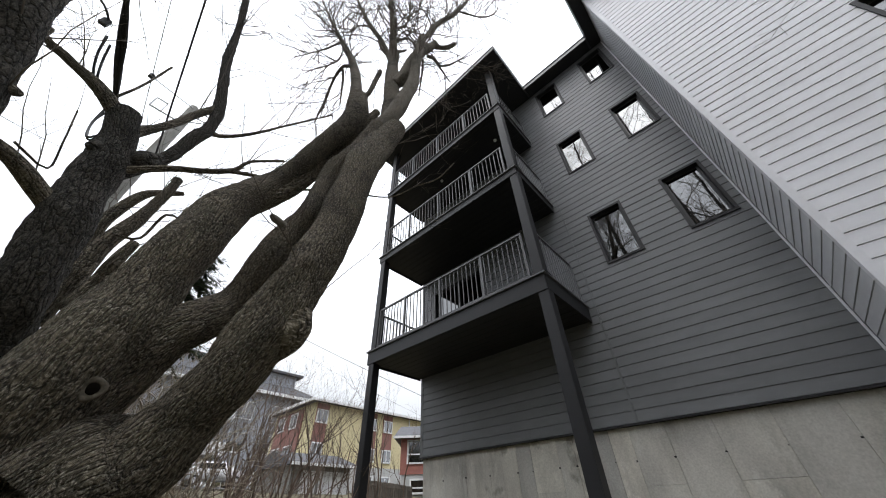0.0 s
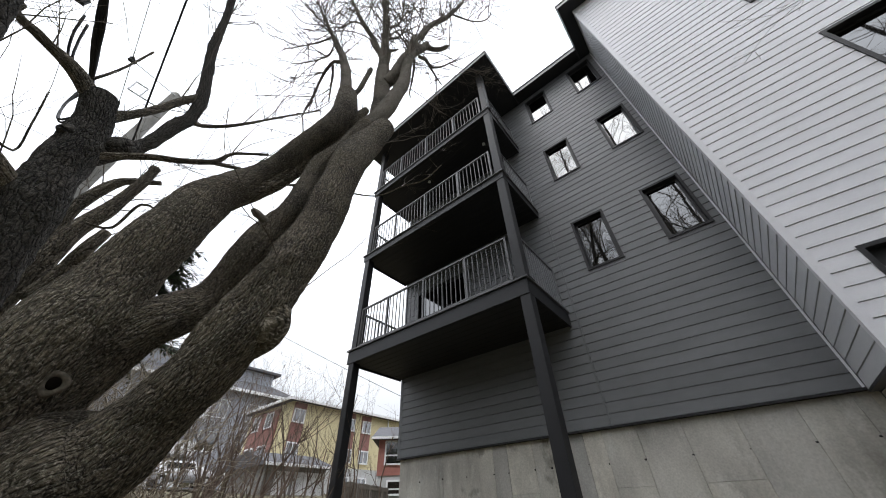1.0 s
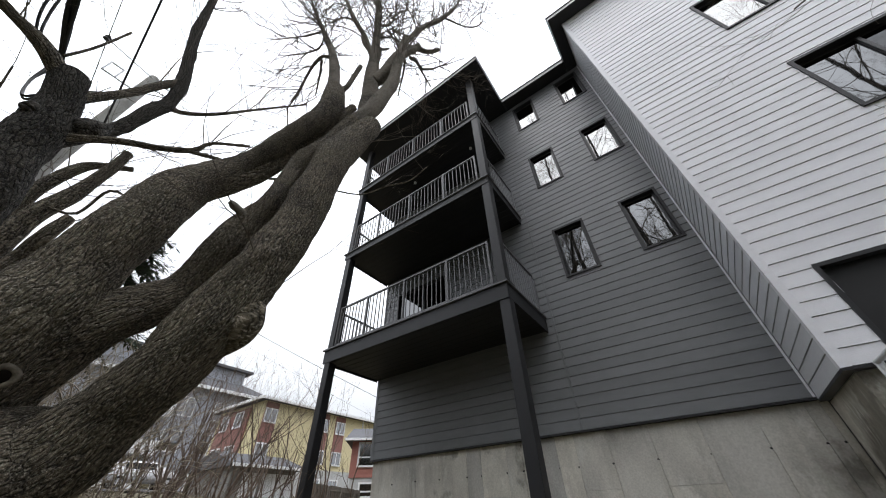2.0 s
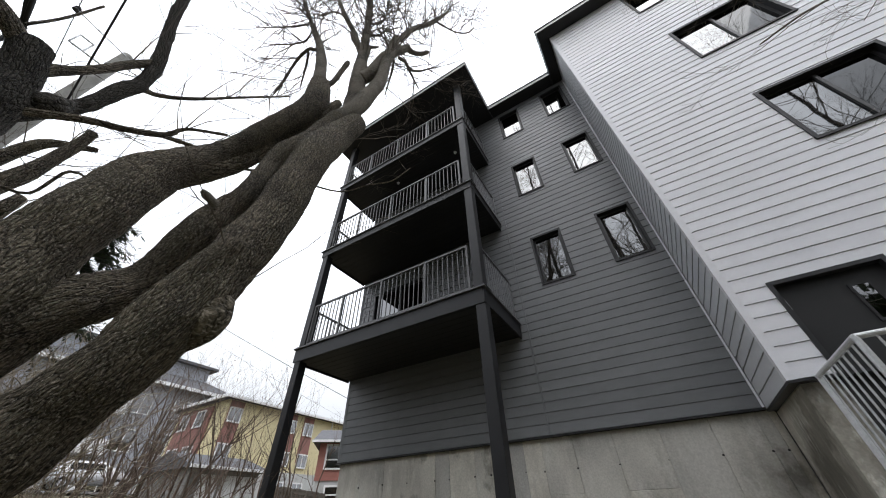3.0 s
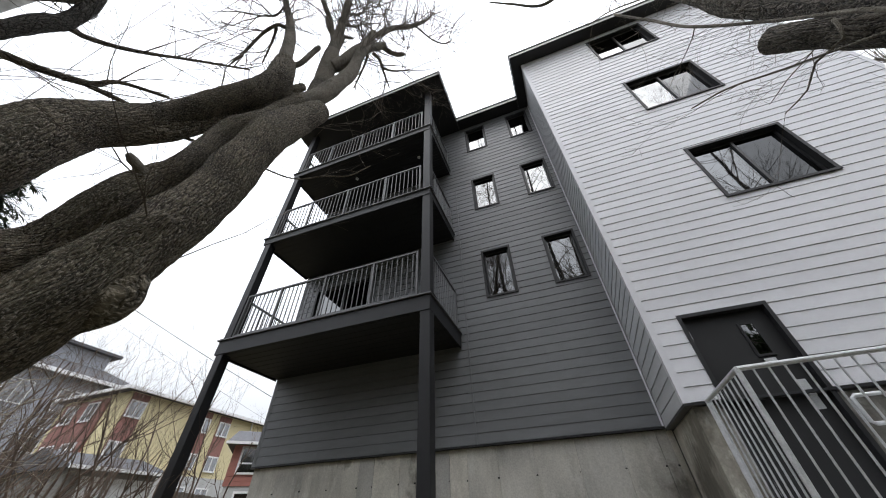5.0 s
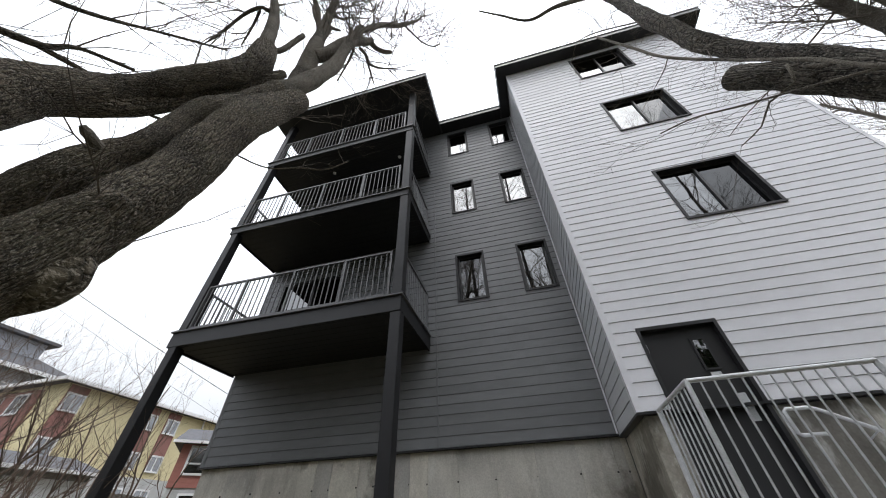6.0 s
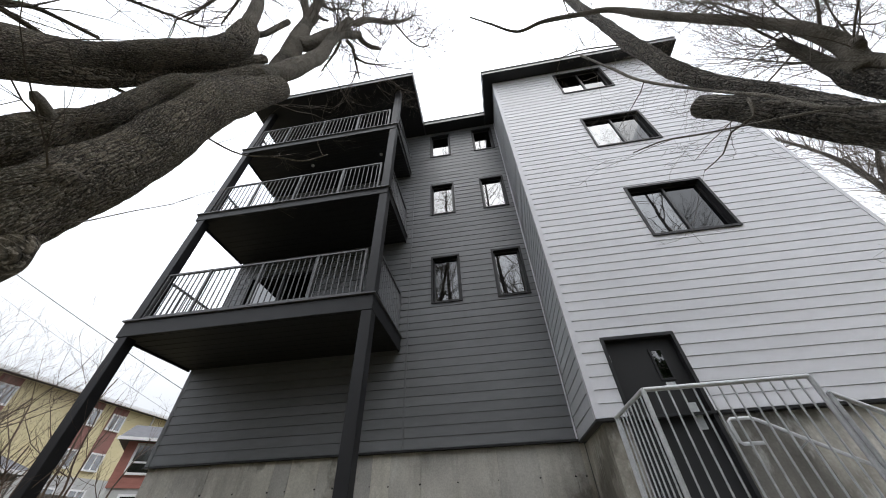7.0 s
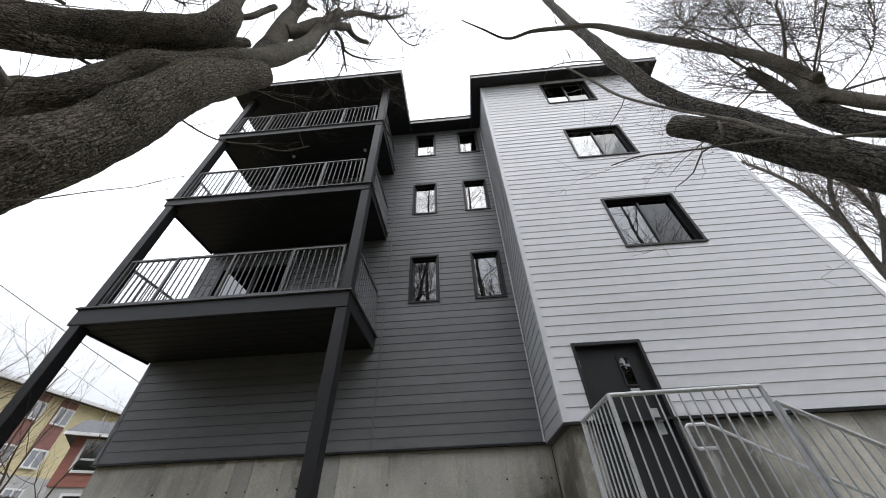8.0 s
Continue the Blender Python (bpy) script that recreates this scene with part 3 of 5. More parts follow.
def entrance_door():
    t = thing("entrance_door", ((D0 + D1) / 2, Y_LIGHT, DZ0), "dark grey steel door with a narrow glazed slot", "door", "", "structure")
    y = Y_LIGHT
    part("door_frame", boxes((D0 - 0.01, D0 + 0.032, y - 0.03, y + 0.12, DZ0, DZ1 + 0.012), (D1 - 0.032, D1 + 0.01, y - 0.03, y + 0.12, DZ0, DZ1 + 0.012),
                             (D0 + 0.032, D1 - 0.032, y - 0.03, y + 0.12, DZ1 - 0.032, DZ1 + 0.012)), BLACK, t)
    leaf = part("door_leaf", boxes((D0 + 0.035, D1 - 0.035, y + 0.05, y + 0.095, DZ0 + 0.01, DZ1 - 0.035)), DOOR, t)
    g0, g1, gz0, gz1 = 8.36, 8.485, 2.89, 3.25
    part("glazing_bead", boxes((g0 - 0.025, g0, y + 0.036, y + 0.0495, gz0 - 0.025, gz1 + 0.025), (g1, g1 + 0.025, y + 0.036, y + 0.0495, gz0 - 0.025, gz1 + 0.025),
                               (g0, g1, y + 0.036, y + 0.0495, gz1, gz1 + 0.025), (g0, g1, y + 0.036, y + 0.0495, gz0 - 0.025, gz0)), STEEL, leaf)
    part("pane", boxes((g0, g1, y + 0.043, y + 0.0495, gz0, gz1)), GLASS, leaf)
    part("lock_plate", boxes((8.505, 8.592, y + 0.040, y + 0.0495, 2.30, 2.59), bevel=0.003), GALV, leaf, "brushed steel lock plate")
    bm = boxes((8.52, 8.575, y + 0.0, y + 0.0395, 2.42, 2.445))
    rod(bm, (8.55, y + 0.03, 2.36), (8.55, y + 0.0395, 2.36), 0.016, 12)
    part("notice_plate", boxes((8.37, 8.48, y + 0.043, y + 0.0495, 2.80, 2.84)), GALV, leaf, "small pale metal plate")
    part("door_handle", bm, GALV, leaf, "steel lever handle")
    for z in (3.20, 2.5, 1.7):
        bm = bmesh.new()
        rod(bm, (D0 + 0.045, y + 0.035, z - 0.06), (D0 + 0.045, y + 0.035, z + 0.06), 0.012, 8)
        part("hinge", bm, GALV, leaf, "pale steel hinge")


entrance_door()

# trims: corner posts, starter strips, the narrow joint strip beside the balconies
solid("corner_trim", boxes((X_CORNER - 0.026, X_CORNER + 0.055, Y_LIGHT - 0.026, Y_LIGHT - 0.0215, Z_LIGHT, Z_SOFFIT),
                           (X_CORNER - 0.026, X_CORNER - 0.0215, Y_LIGHT - 0.021, Y_LIGHT + 0.055, Z_LIGHT, Z_SOFFIT)), LIGHT, "pale grey corner trim of the wing", "trim")
solid("corner_trim_end", boxes((X_END - 0.06, X_END + 0.01, Y_LIGHT - 0.026, Y_LIGHT - 0.0215, Z_LIGHT, Z_SOFFIT)), LIGHT, "pale grey corner trim at the wing's end", "trim")
solid("corner_trim_dark", boxes((-0.012, 0.06, -0.026, -0.0215, Z_SIDING, Z_SOFFIT), (-0.012, -0.007, -0.021, 0.08, Z_SIDING, Z_SOFFIT)), DARK, "charcoal corner trim", "trim")
solid("inner_corner_trim", boxes((X_CORNER - 0.052, X_CORNER - 0.027, -0.030, -0.0215, Z_SIDING, Z_SOFFIT)), LIGHT, "pale grey trim in the inner corner", "trim")
solid("joint_trim", boxes((4.615, 4.650, -0.030, -0.0215, Z_SIDING, 9.0)), DARK, "narrow vertical joint strip in the siding", "trim")
solid("starter_trim", boxes((-0.02, X_CORNER - 0.03, -0.045, 0.04, Z_SIDING - 0.028, Z_SIDING - 0.002)), BLACK, "black metal flashing above the foundation", "trim")
solid("starter_trim_wing", boxes((X_CORNER - 0.03, X_END + 0.01, Y_LIGHT - 0.045, -1.285, Z_LIGHT - 0.028, Z_LIGHT - 0.002),
                                 (X_CORNER - 0.03, X_CORNER + 0.065, -1.284, -0.046, Z_LIGHT - 0.028, Z_LIGHT - 0.002)), BLACK, "black metal flashing under the wing's siding", "trim")

# ---- balconies ----
BX0, BX1, BY = -0.06, 4.50, -1.69


def balcony(z_top, thick, group="stacked balconies"):
    t = thing("balcony", ((BX0 + BX1) / 2, 0.0, z_top - thick), "charcoal steel balcony with a slim baluster railing", "balcony", group)
    part("deck", boxes((BX0 + 0.04, BX1 - 0.04, BY + 0.04, -0.03, z_top - thick + 0.07, z_top - 0.004)), STEEL, t)
    part("fascia", boxes((BX0, BX1, BY, BY + 0.035, z_top - thick, z_top - 0.03), (BX0, BX0 + 0.035, BY + 0.036, -0.03, z_top - thick, z_top - 0.03),
                         (BX1 - 0.035, BX1, BY + 0.036, -0.03, z_top - thick, z_top - 0.03), bevel=0.004), STEEL, t)
    part("edge_cap", boxes((BX0 - 0.035, BX1 + 0.035, BY - 0.035, BY + 0.05, z_top - 0.029, z_top), (BX0 - 0.035, BX0 + 0.05, BY + 0.051, -0.03, z_top - 0.029, z_top),
                           (BX1 - 0.05, BX1 + 0.035, BY + 0.051, -0.03, z_top - 0.029, z_top), bevel=0.004), RAIL, t, "grey metal edge cap")
    n = 18
    w = (BY + 0.04 + 0.03) / n
    for i in range(n):
        y1 = -0.03 + w * i
        part("soffit_plank", boxes((BX0 + 0.036, BX1 - 0.036, y1 + w + 0.003, y1 - 0.003, z_top - thick + 0.035 + 0.004 * (i % 2), z_top - thick + 0.068)), SOFFIT, t)
    y, zt, zb = BY + 0.06, z_top + 1.0, z_top + 0.07
    runs = [((0.17, y), (4.25, y), (1.085, 2.190, 3.300)), ((BX1 - 0.06, BY + 0.2), (BX1 - 0.06, -0.06), ()), ((BX0 + 0.06, BY + 0.2), (BX0 + 0.06, -0.06), ())]
    for a, b, posts in runs:
        A, B = Vector((*a, 0)), Vector((*b, 0))
        bm = bmesh.new()
        bar(bm, A + Vector((0, 0, zt)), B + Vector((0, 0, zt)), 0.045, 0.035)
        part("top_rail", bm, RAIL, t)
        bm = bmesh.new()
        bar(bm, A + Vector((0, 0, zb)), B + Vector((0, 0, zb)), 0.03, 0.03)
        part("bottom_rail", bm, RAIL, t)
        L = (B - A).length
        for f in [p - a[0] for p in posts] + [0.02, L - 0.02]:
            q = A + (B - A).normalized() * f
            part("rail_post", boxes((q.x - 0.021, q.x + 0.021, q.y - 0.021, q.y + 0.021, z_top, zt - 0.0177 if not posts or f in (0.02, L - 0.02) else zt + 0.022)), RAIL, t)
        k = int(L / 0.108)
        for i in range(1, k):
            q = A + (B - A) * (i / k)
            if any(abs(q.x - p) < 0.04 for p in posts):
                continue
            part("baluster", boxes((q.x - 0.008, q.x + 0.008, q.y - 0.008, q.y + 0.008, zb + 0.0151, zt - 0.0176)), RAIL, t)
    return t


LEVELS = ((4.47, 0.31), (7.235, 0.21), (9.985, 0.21))
for z_top, thick in LEVELS:
    balcony(z_top, thick)


def column(x, lo, hi):
    t = thing("balcony_column", (x, BY + 0.11, lo), "square charcoal steel column carrying the balconies", "column", "balcony columns")
    part("shaft", boxes((x - 0.088, x + 0.088, BY + 0.012, BY + 0.188, lo, hi), bevel=0.006), STEEL, t)
    part("base_plate", boxes((x - 0.13, x + 0.13, BY - 0.02, BY + 0.24, lo, lo + 0.015)), STEEL, t)


heights = [0.0] + [v for z, th in LEVELS for v in (z - th, z)] + [Z_SOFFIT]
for x in (0.085, 4.412):
    for a, b in zip(heights[::2], heights[1::2]):
        column(x, a + (0.001 if a else -0.05), b - 0.001)


def ceiling_light(x, y, z):
    t = thing("ceiling_light", (x, y, z), "small round white light under a balcony", "light", "balcony lights")
    bm = bmesh.new()
    rod(bm, (x, y, z - 0.035), (x, y, z), 0.045, 16)
    part("rim", bm, WHITE, t)
    bm = bmesh.new()
    bmesh.ops.create_uvsphere(bm, u_segments=14, v_segments=8, radius=0.04, matrix=Matrix.Translation((x, y, z - 0.035)) @ Matrix.Diagonal((1, 1, 0.5, 1)))
    part("lens", bm, WHITE, t, "", True)


for x, y in ((1.75, -0.95), (3.85, -0.95)):
    ceiling_light(x, y, LEVELS[2][0] - LEVELS[2][1] + 0.034)

# ---- trees: limbs as a few places with their girth ----
MAPLE = []
MAPLE.append(("trunk", [(3.14, -5.71, 1.52, 0.245), (3.20, -5.59, 1.71, 0.247), (3.27, -5.45, 1.82, 0.228), (3.43, -5.35, 2.02, 0.205), (3.66, -5.24, 2.31, 0.188), (3.78, -5.18, 2.48, 0.175), (3.86, -5.12, 2.68, 0.178), (3.94, -5.05, 3.07, 0.175), (4.03, -4.96, 3.60, 0.170), (4.11, -4.90, 4.37, 0.169), (4.14, -4.73, 5.00, 0.159), (4.23, -4.59, 5.44, 0.121)]))
MAPLE.append(("stem", [(2.94, -6.05, 1.78, 0.262), (3.14, -6.01, 2.04, 0.255), (3.24, -5.95, 2.36, 0.239), (3.28, -5.87, 2.76, 0.219), (3.34, -5.79, 3.29, 0.204), (3.34, -5.71, 3.69, 0.190), (3.40, -5.60, 3.97, 0.141), (3.47, -5.43, 4.28, 0.105), (3.65, -5.31, 4.59, 0.100), (3.83, -5.21, 4.88, 0.105), (3.96, -5.12, 5.15, 0.116), (4.03, -5.07, 5.43, 0.134), (4.02, -5.11, 5.80, 0.112)]))
MAPLE.append(("stem", [(3.30, -5.61, 3.83, 0.109), (3.44, -5.35, 4.21, 0.101), (3.58, -5.16, 4.68, 0.100), (3.77, -5.05, 5.04, 0.085), (3.94, -4.91, 5.45, 0.070), (4.04, -4.81, 5.80, 0.051)]))
MAPLE.append(("stem", [(3.03, -5.89, 2.09, 0.241), (3.14, -5.75, 2.33, 0.205), (3.25, -5.62, 2.57, 0.175), (3.31, -5.47, 2.73, 0.160), (3.39, -5.32, 2.92, 0.145), (3.61, -5.24, 3.30, 0.145), (3.73, -5.20, 3.55, 0.117), (3.84, -5.16, 3.73, 0.096), (3.88, -5.12, 4.14, 0.093), (3.93, -5.08, 4.39, 0.098), (4.03, -4.94, 4.76, 0.093), (4.15, -4.82, 5.27, 0.101)]))
MAPLE.append(("stub", [(3.16, -5.88, 1.72, 0.205), (3.19, -5.78, 1.87, 0.161), (3.17, -5.67, 1.97, 0.092), (3.15, -5.56, 2.07, 0.009)]))
MAPLE.append(("stub", [(3.72, -5.23, 3.50, 0.062), (3.78, -5.33, 3.50, 0.032), (3.78, -5.40, 3.52, 0.034), (3.79, -5.44, 3.53, 0.018)]))
MAPLE.append(("stub", [(3.85, -5.13, 3.72, 0.051), (3.92, -5.09, 3.64, 0.030)]))
MAPLE.append(("stub", [(3.97, -5.11, 2.96, 0.091), (4.07, -5.13, 3.03, 0.062), (4.12, -5.13, 3.07, 0.041)]))
MAPLE.append(("stub", [(3.66, -5.26, 2.36, 0.160), (3.80, -5.22, 2.62, 0.150), (3.92, -5.19, 2.86, 0.120), (4.02, -5.15, 3.02, 0.085), (4.06, -5.13, 3.08, 0.060)]))
MAPLE.append(("leader", [(3.94, -4.54, 5.53, 0.141), (4.01, -4.58, 5.87, 0.131), (4.05, -4.63, 6.47, 0.131), (4.09, -4.70, 6.94, 0.112), (4.11, -4.76, 7.51, 0.083), (4.16, -4.85, 8.17, 0.063), (4.16, -4.90, 8.71, 0.066), (4.13, -4.99, 9.54, 0.050), (4.10, -5.08, 10.27, 0.045), (4.04, -5.20, 11.29, 0.034)]))
MAPLE.append(("leader", [(3.98, -4.83, 5.11, 0.106), (4.07, -4.77, 5.38, 0.105), (4.20, -4.65, 5.76, 0.106), (4.33, -4.57, 6.23, 0.095), (4.40, -4.51, 6.68, 0.085), (4.48, -4.54, 7.25, 0.073), (4.56, -4.53, 7.91, 0.072), (4.59, -4.53, 8.13, 0.066)]))
MAPLE.append(("leader", [(4.12, -4.67, 6.73, 0.096), (4.25, -4.59, 6.98, 0.098), (4.40, -4.57, 7.35, 0.085), (4.52, -4.48, 7.68, 0.081), (4.64, -4.35, 7.99, 0.062), (4.70, -4.32, 8.10, 0.059)]))
MAPLE.append(("stub", [(4.66, -4.33, 8.05, 0.044), (4.72, -4.20, 8.08, 0.045), (4.82, -4.08, 8.17, 0.041), (4.92, -4.01, 8.28, 0.038)]))
MAPLE.append(("leader", [(4.56, -4.52, 8.12, 0.051), (4.63, -4.47, 8.23, 0.048), (4.73, -4.39, 8.65, 0.054), (4.83, -4.28, 9.06, 0.053), (5.00, -4.09, 9.56, 0.051), (5.18, -3.95, 10.07, 0.040), (5.31, -3.84, 10.57, 0.028), (5.48, -3.79, 11.09, 0.019)]))
MAPLE.append(("leader", [(3.81, -5.01, 5.65, 0.109), (3.85, -5.08, 6.14, 0.084), (3.79, -5.16, 6.79, 0.069), (3.71, -5.28, 7.32, 0.057), (3.61, -5.40, 7.72, 0.045), (3.54, -5.50, 8.03, 0.032), (3.36, -5.75, 8.83, 0.019), (3.18, -6.09, 9.82, 0.013)]))
MAPLE.append(("stub", [(3.92, -5.00, 6.10, 0.035), (4.00, -4.97, 6.19, 0.035), (4.08, -4.96, 6.45, 0.036), (4.15, -4.95, 6.69, 0.034)]))
MAPLE.append(("leader", [(4.09, -4.79, 7.50, 0.045), (4.06, -4.90, 7.83, 0.046), (4.01, -5.00, 8.15, 0.044), (3.86, -5.21, 8.76, 0.043), (3.74, -5.38, 9.36, 0.037), (3.63, -5.52, 9.97, 0.030), (3.58, -5.73, 10.58, 0.023)]))
MAPLE.append(("stub", [(4.05, -4.89, 7.72, 0.028), (4.01, -4.97, 7.88, 0.025), (4.00, -5.04, 8.04, 0.022)]))
MAPLE.append(("stub", [(4.09, -4.68, 7.05, 0.033), (4.16, -4.71, 7.51, 0.035), (4.19, -4.73, 7.84, 0.032), (4.22, -4.68, 7.90, 0.022), (4.28, -4.63, 7.96, 0.018)]))
MAPLE.append(("branch", [(3.85, -5.22, 8.75, 0.020), (3.68, -5.37, 8.82, 0.016), (3.53, -5.39, 8.87, 0.016), (3.37, -5.45, 8.93, 0.012)]))
MAPLE.append(("branch", [(4.16, -4.85, 8.17, 0.018), (4.26, -4.70, 8.39, 0.019), (4.39, -4.63, 8.62, 0.016), (4.59, -4.50, 8.85, 0.012)]))
MAPLE.append(("branch", [(4.17, -4.87, 8.70, 0.023), (4.22, -4.72, 9.15, 0.021), (4.29, -4.67, 9.61, 0.021), (4.45, -4.80, 10.11, 0.018)]))
MAPLE.append(("branch", [(4.56, -4.37, 7.66, 0.032), (4.59, -4.23, 7.76, 0.029), (4.57, -4.05, 7.84, 0.022), (4.70, -3.90, 7.96, 0.019), (4.86, -3.80, 8.10, 0.011)]))
MAPLE.append(("branch", [(4.59, -4.23, 7.74, 0.022), (4.55, -3.98, 7.76, 0.019), (4.52, -3.72, 7.78, 0.011)]))
MAPLE.append(("branch", [(4.55, -4.46, 7.36, 0.020), (4.37, -4.31, 7.38, 0.018), (4.06, -4.10, 7.32, 0.011)]))
MAPLE.append(("branch", [(5.10, -3.98, 9.86, 0.022), (5.35, -3.57, 9.96, 0.018), (5.56, -3.37, 10.09, 0.018), (5.74, -3.32, 10.26, 0.014)]))
MAPLE.append(("branch", [(3.74, -5.27, 7.01, 0.029), (3.68, -5.34, 6.99, 0.026), (3.47, -5.35, 6.89, 0.023), (3.18, -5.29, 6.61, 0.016), (3.05, -5.27, 6.41, 0.013)]))
MAPLE.append(("branch", [(3.64, -5.32, 6.97, 0.019), (3.49, -5.21, 6.83, 0.016), (3.28, -5.08, 6.64, 0.010)]))
MAPLE.append(("branch", [(3.53, -5.49, 8.02, 0.018), (3.27, -5.60, 8.03, 0.015), (2.94, -5.80, 7.99, 0.011), (2.71, -5.95, 7.98, 0.007)]))
MAPLE.append(("branch", [(4.70, -4.39, 8.64, 0.019), (4.69, -4.49, 9.08, 0.016), (4.64, -4.71, 9.52, 0.012)]))
MAPLE.append(("branch", [(3.62, -5.45, 7.84, 0.014), (3.32, -5.38, 7.86, 0.015), (2.99, -5.51, 7.86, 0.011), (2.67, -5.73, 7.85, 0.007)]))
ELM = []
ELM.append(("trunk", [(2.26, -6.32, 2.03, 0.178), (2.47, -6.42, 2.46, 0.172), (2.69, -6.47, 2.78, 0.167), (2.79, -6.51, 3.10, 0.161), (2.81, -6.57, 3.47, 0.159), (2.81, -6.61, 3.84, 0.155), (2.83, -6.66, 4.23, 0.142), (2.85, -6.75, 4.52, 0.121), (2.86, -6.78, 4.62, 0.109)]))
ELM.append(("stem", [(2.86, -6.80, 4.53, 0.066), (2.92, -6.97, 4.64, 0.060), (2.96, -7.09, 4.68, 0.054), (3.00, -7.20, 4.69, 0.043), (3.04, -7.29, 4.70, 0.042), (3.08, -7.37, 4.69, 0.033), (3.12, -7.44, 4.72, 0.029), (3.16, -7.52, 4.79, 0.032)]))
ELM.append(("stem", [(2.83, -6.66, 3.41, 0.068), (2.97, -6.82, 3.48, 0.063), (3.11, -6.93, 3.50, 0.053), (3.26, -7.05, 3.47, 0.048)]))
ELM.append(("stem", [(2.83, -6.69, 4.40, 0.080), (2.81, -6.57, 4.66, 0.044), (2.79, -6.47, 4.95, 0.043), (2.77, -6.38, 5.29, 0.047), (2.76, -6.29, 5.54, 0.044)]))
ELM.append(("stem", [(2.80, -6.56, 4.01, 0.101), (2.78, -6.42, 4.24, 0.066), (2.76, -6.33, 4.50, 0.061), (2.76, -6.28, 4.89, 0.067), (2.75, -6.23, 5.14, 0.071), (2.76, -6.27, 5.52, 0.063), (2.78, -6.40, 5.99, 0.059), (2.80, -6.55, 6.51, 0.055), (2.83, -6.67, 7.16, 0.051), (2.88, -6.85, 7.93, 0.046), (2.92, -7.00, 8.50, 0.048)]))
ELM.append(("branch", [(2.85, -6.56, 3.94, 0.037), (2.95, -6.24, 4.18, 0.031), (3.04, -6.03, 4.26, 0.030), (3.14, -5.81, 4.39, 0.027), (3.24, -5.73, 4.52, 0.017), (3.37, -5.46, 4.68, 0.015)]))
ELM.append(("twig", [(3.13, -5.83, 4.36, 0.021), (3.26, -5.52, 4.41, 0.017), (3.41, -5.25, 4.34, 0.015), (3.73, -4.89, 4.36, 0.012), (3.93, -4.71, 4.27, 0.009), (4.17, -4.50, 4.22, 0.007), (4.37, -4.32, 4.39, 0.008), (4.57, -4.19, 4.46, 0.007), (4.72, -4.06, 4.74, 0.006)]))
ELM.append(("branch", [(2.75, -6.24, 5.10, 0.035), (2.74, -6.11, 5.15, 0.027), (2.83, -5.86, 5.39, 0.020), (2.96, -5.48, 5.98, 0.015), (3.23, -5.12, 6.36, 0.012)]))
ELM.append(("stem", [(2.26, -6.36, 2.76, 0.082), (2.26, -6.35, 3.13, 0.082), (2.26, -6.34, 3.57, 0.079), (2.25, -6.26, 3.94, 0.069), (2.25, -6.21, 4.38, 0.050), (2.25, -6.20, 4.66, 0.047)]))
ELM.append(("stem", [(2.36, -6.27, 2.88, 0.058), (2.35, -6.20, 3.15, 0.061), (2.45, -6.18, 3.35, 0.051), (2.44, -6.15, 3.59, 0.041)]))
ELM.append(("stem", [(2.17, -6.42, 3.51, 0.056), (2.18, -6.46, 3.81, 0.050), (2.17, -6.42, 4.13, 0.050), (2.16, -6.33, 4.38, 0.043), (2.14, -6.09, 4.59, 0.030)]))
ELM.append(("stem", [(3.75, -6.92, 3.19, 0.079), (3.80, -7.02, 3.57, 0.082), (3.82, -7.07, 3.75, 0.091), (3.88, -7.17, 3.99, 0.109), (3.95, -7.29, 4.42, 0.146)]))
ELM.append(("stub", [(3.82, -7.06, 3.82, 0.052), (3.82, -7.07, 3.92, 0.032), (3.82, -7.07, 4.05, 0.017)]))
ELM.append(("stub", [(3.77, -6.96, 3.48, 0.043), (3.80, -6.91, 3.46, 0.034), (3.84, -6.87, 3.43, 0.022)]))
ELM.append(("twig", [(2.36, -6.31, 3.65, 0.013), (2.44, -6.14, 3.66, 0.012), (2.54, -6.08, 3.95, 0.012), (2.63, -5.89, 3.90, 0.008)]))
ELM.append(("twig", [(3.13, -6.97, 3.61, 0.009), (2.97, -6.80, 3.62, 0.008), (2.98, -6.86, 3.90, 0.007), (3.01, -6.95, 4.23, 0.006)]))
ELM.append(("twig", [(2.89, -6.91, 4.72, 0.013), (2.88, -6.86, 5.07, 0.012), (2.87, -6.83, 5.59, 0.011)]))
ASH = []
ASH.append(("stem", [(8.94, -4.55, 2.74, 0.127), (8.81, -4.52, 3.05, 0.117), (8.76, -4.48, 3.22, 0.118), (8.68, -4.41, 3.50, 0.121), (8.56, -4.31, 3.85, 0.112), (8.46, -4.24, 4.10, 0.099), (8.39, -4.14, 4.34, 0.090)]))
ASH.append(("stem", [(8.73, -4.47, 3.49, 0.063), (8.77, -4.34, 4.01, 0.058), (8.79, -4.18, 4.55, 0.061), (8.82, -4.04, 5.01, 0.076), (8.81, -3.94, 5.59, 0.093), (8.87, -3.86, 6.35, 0.099), (8.89, -3.80, 7.00, 0.102), (8.96, -3.73, 8.26, 0.083), (8.97, -3.67, 9.72, 0.086), (9.05, -3.60, 12.39, 0.080)]))
ASH.append(("stem", [(9.59, -4.53, 3.35, 0.077), (9.43, -4.41, 3.63, 0.075), (9.40, -4.34, 3.85, 0.086), (9.38, -4.30, 4.12, 0.088), (9.38, -4.30, 4.30, 0.061)]))
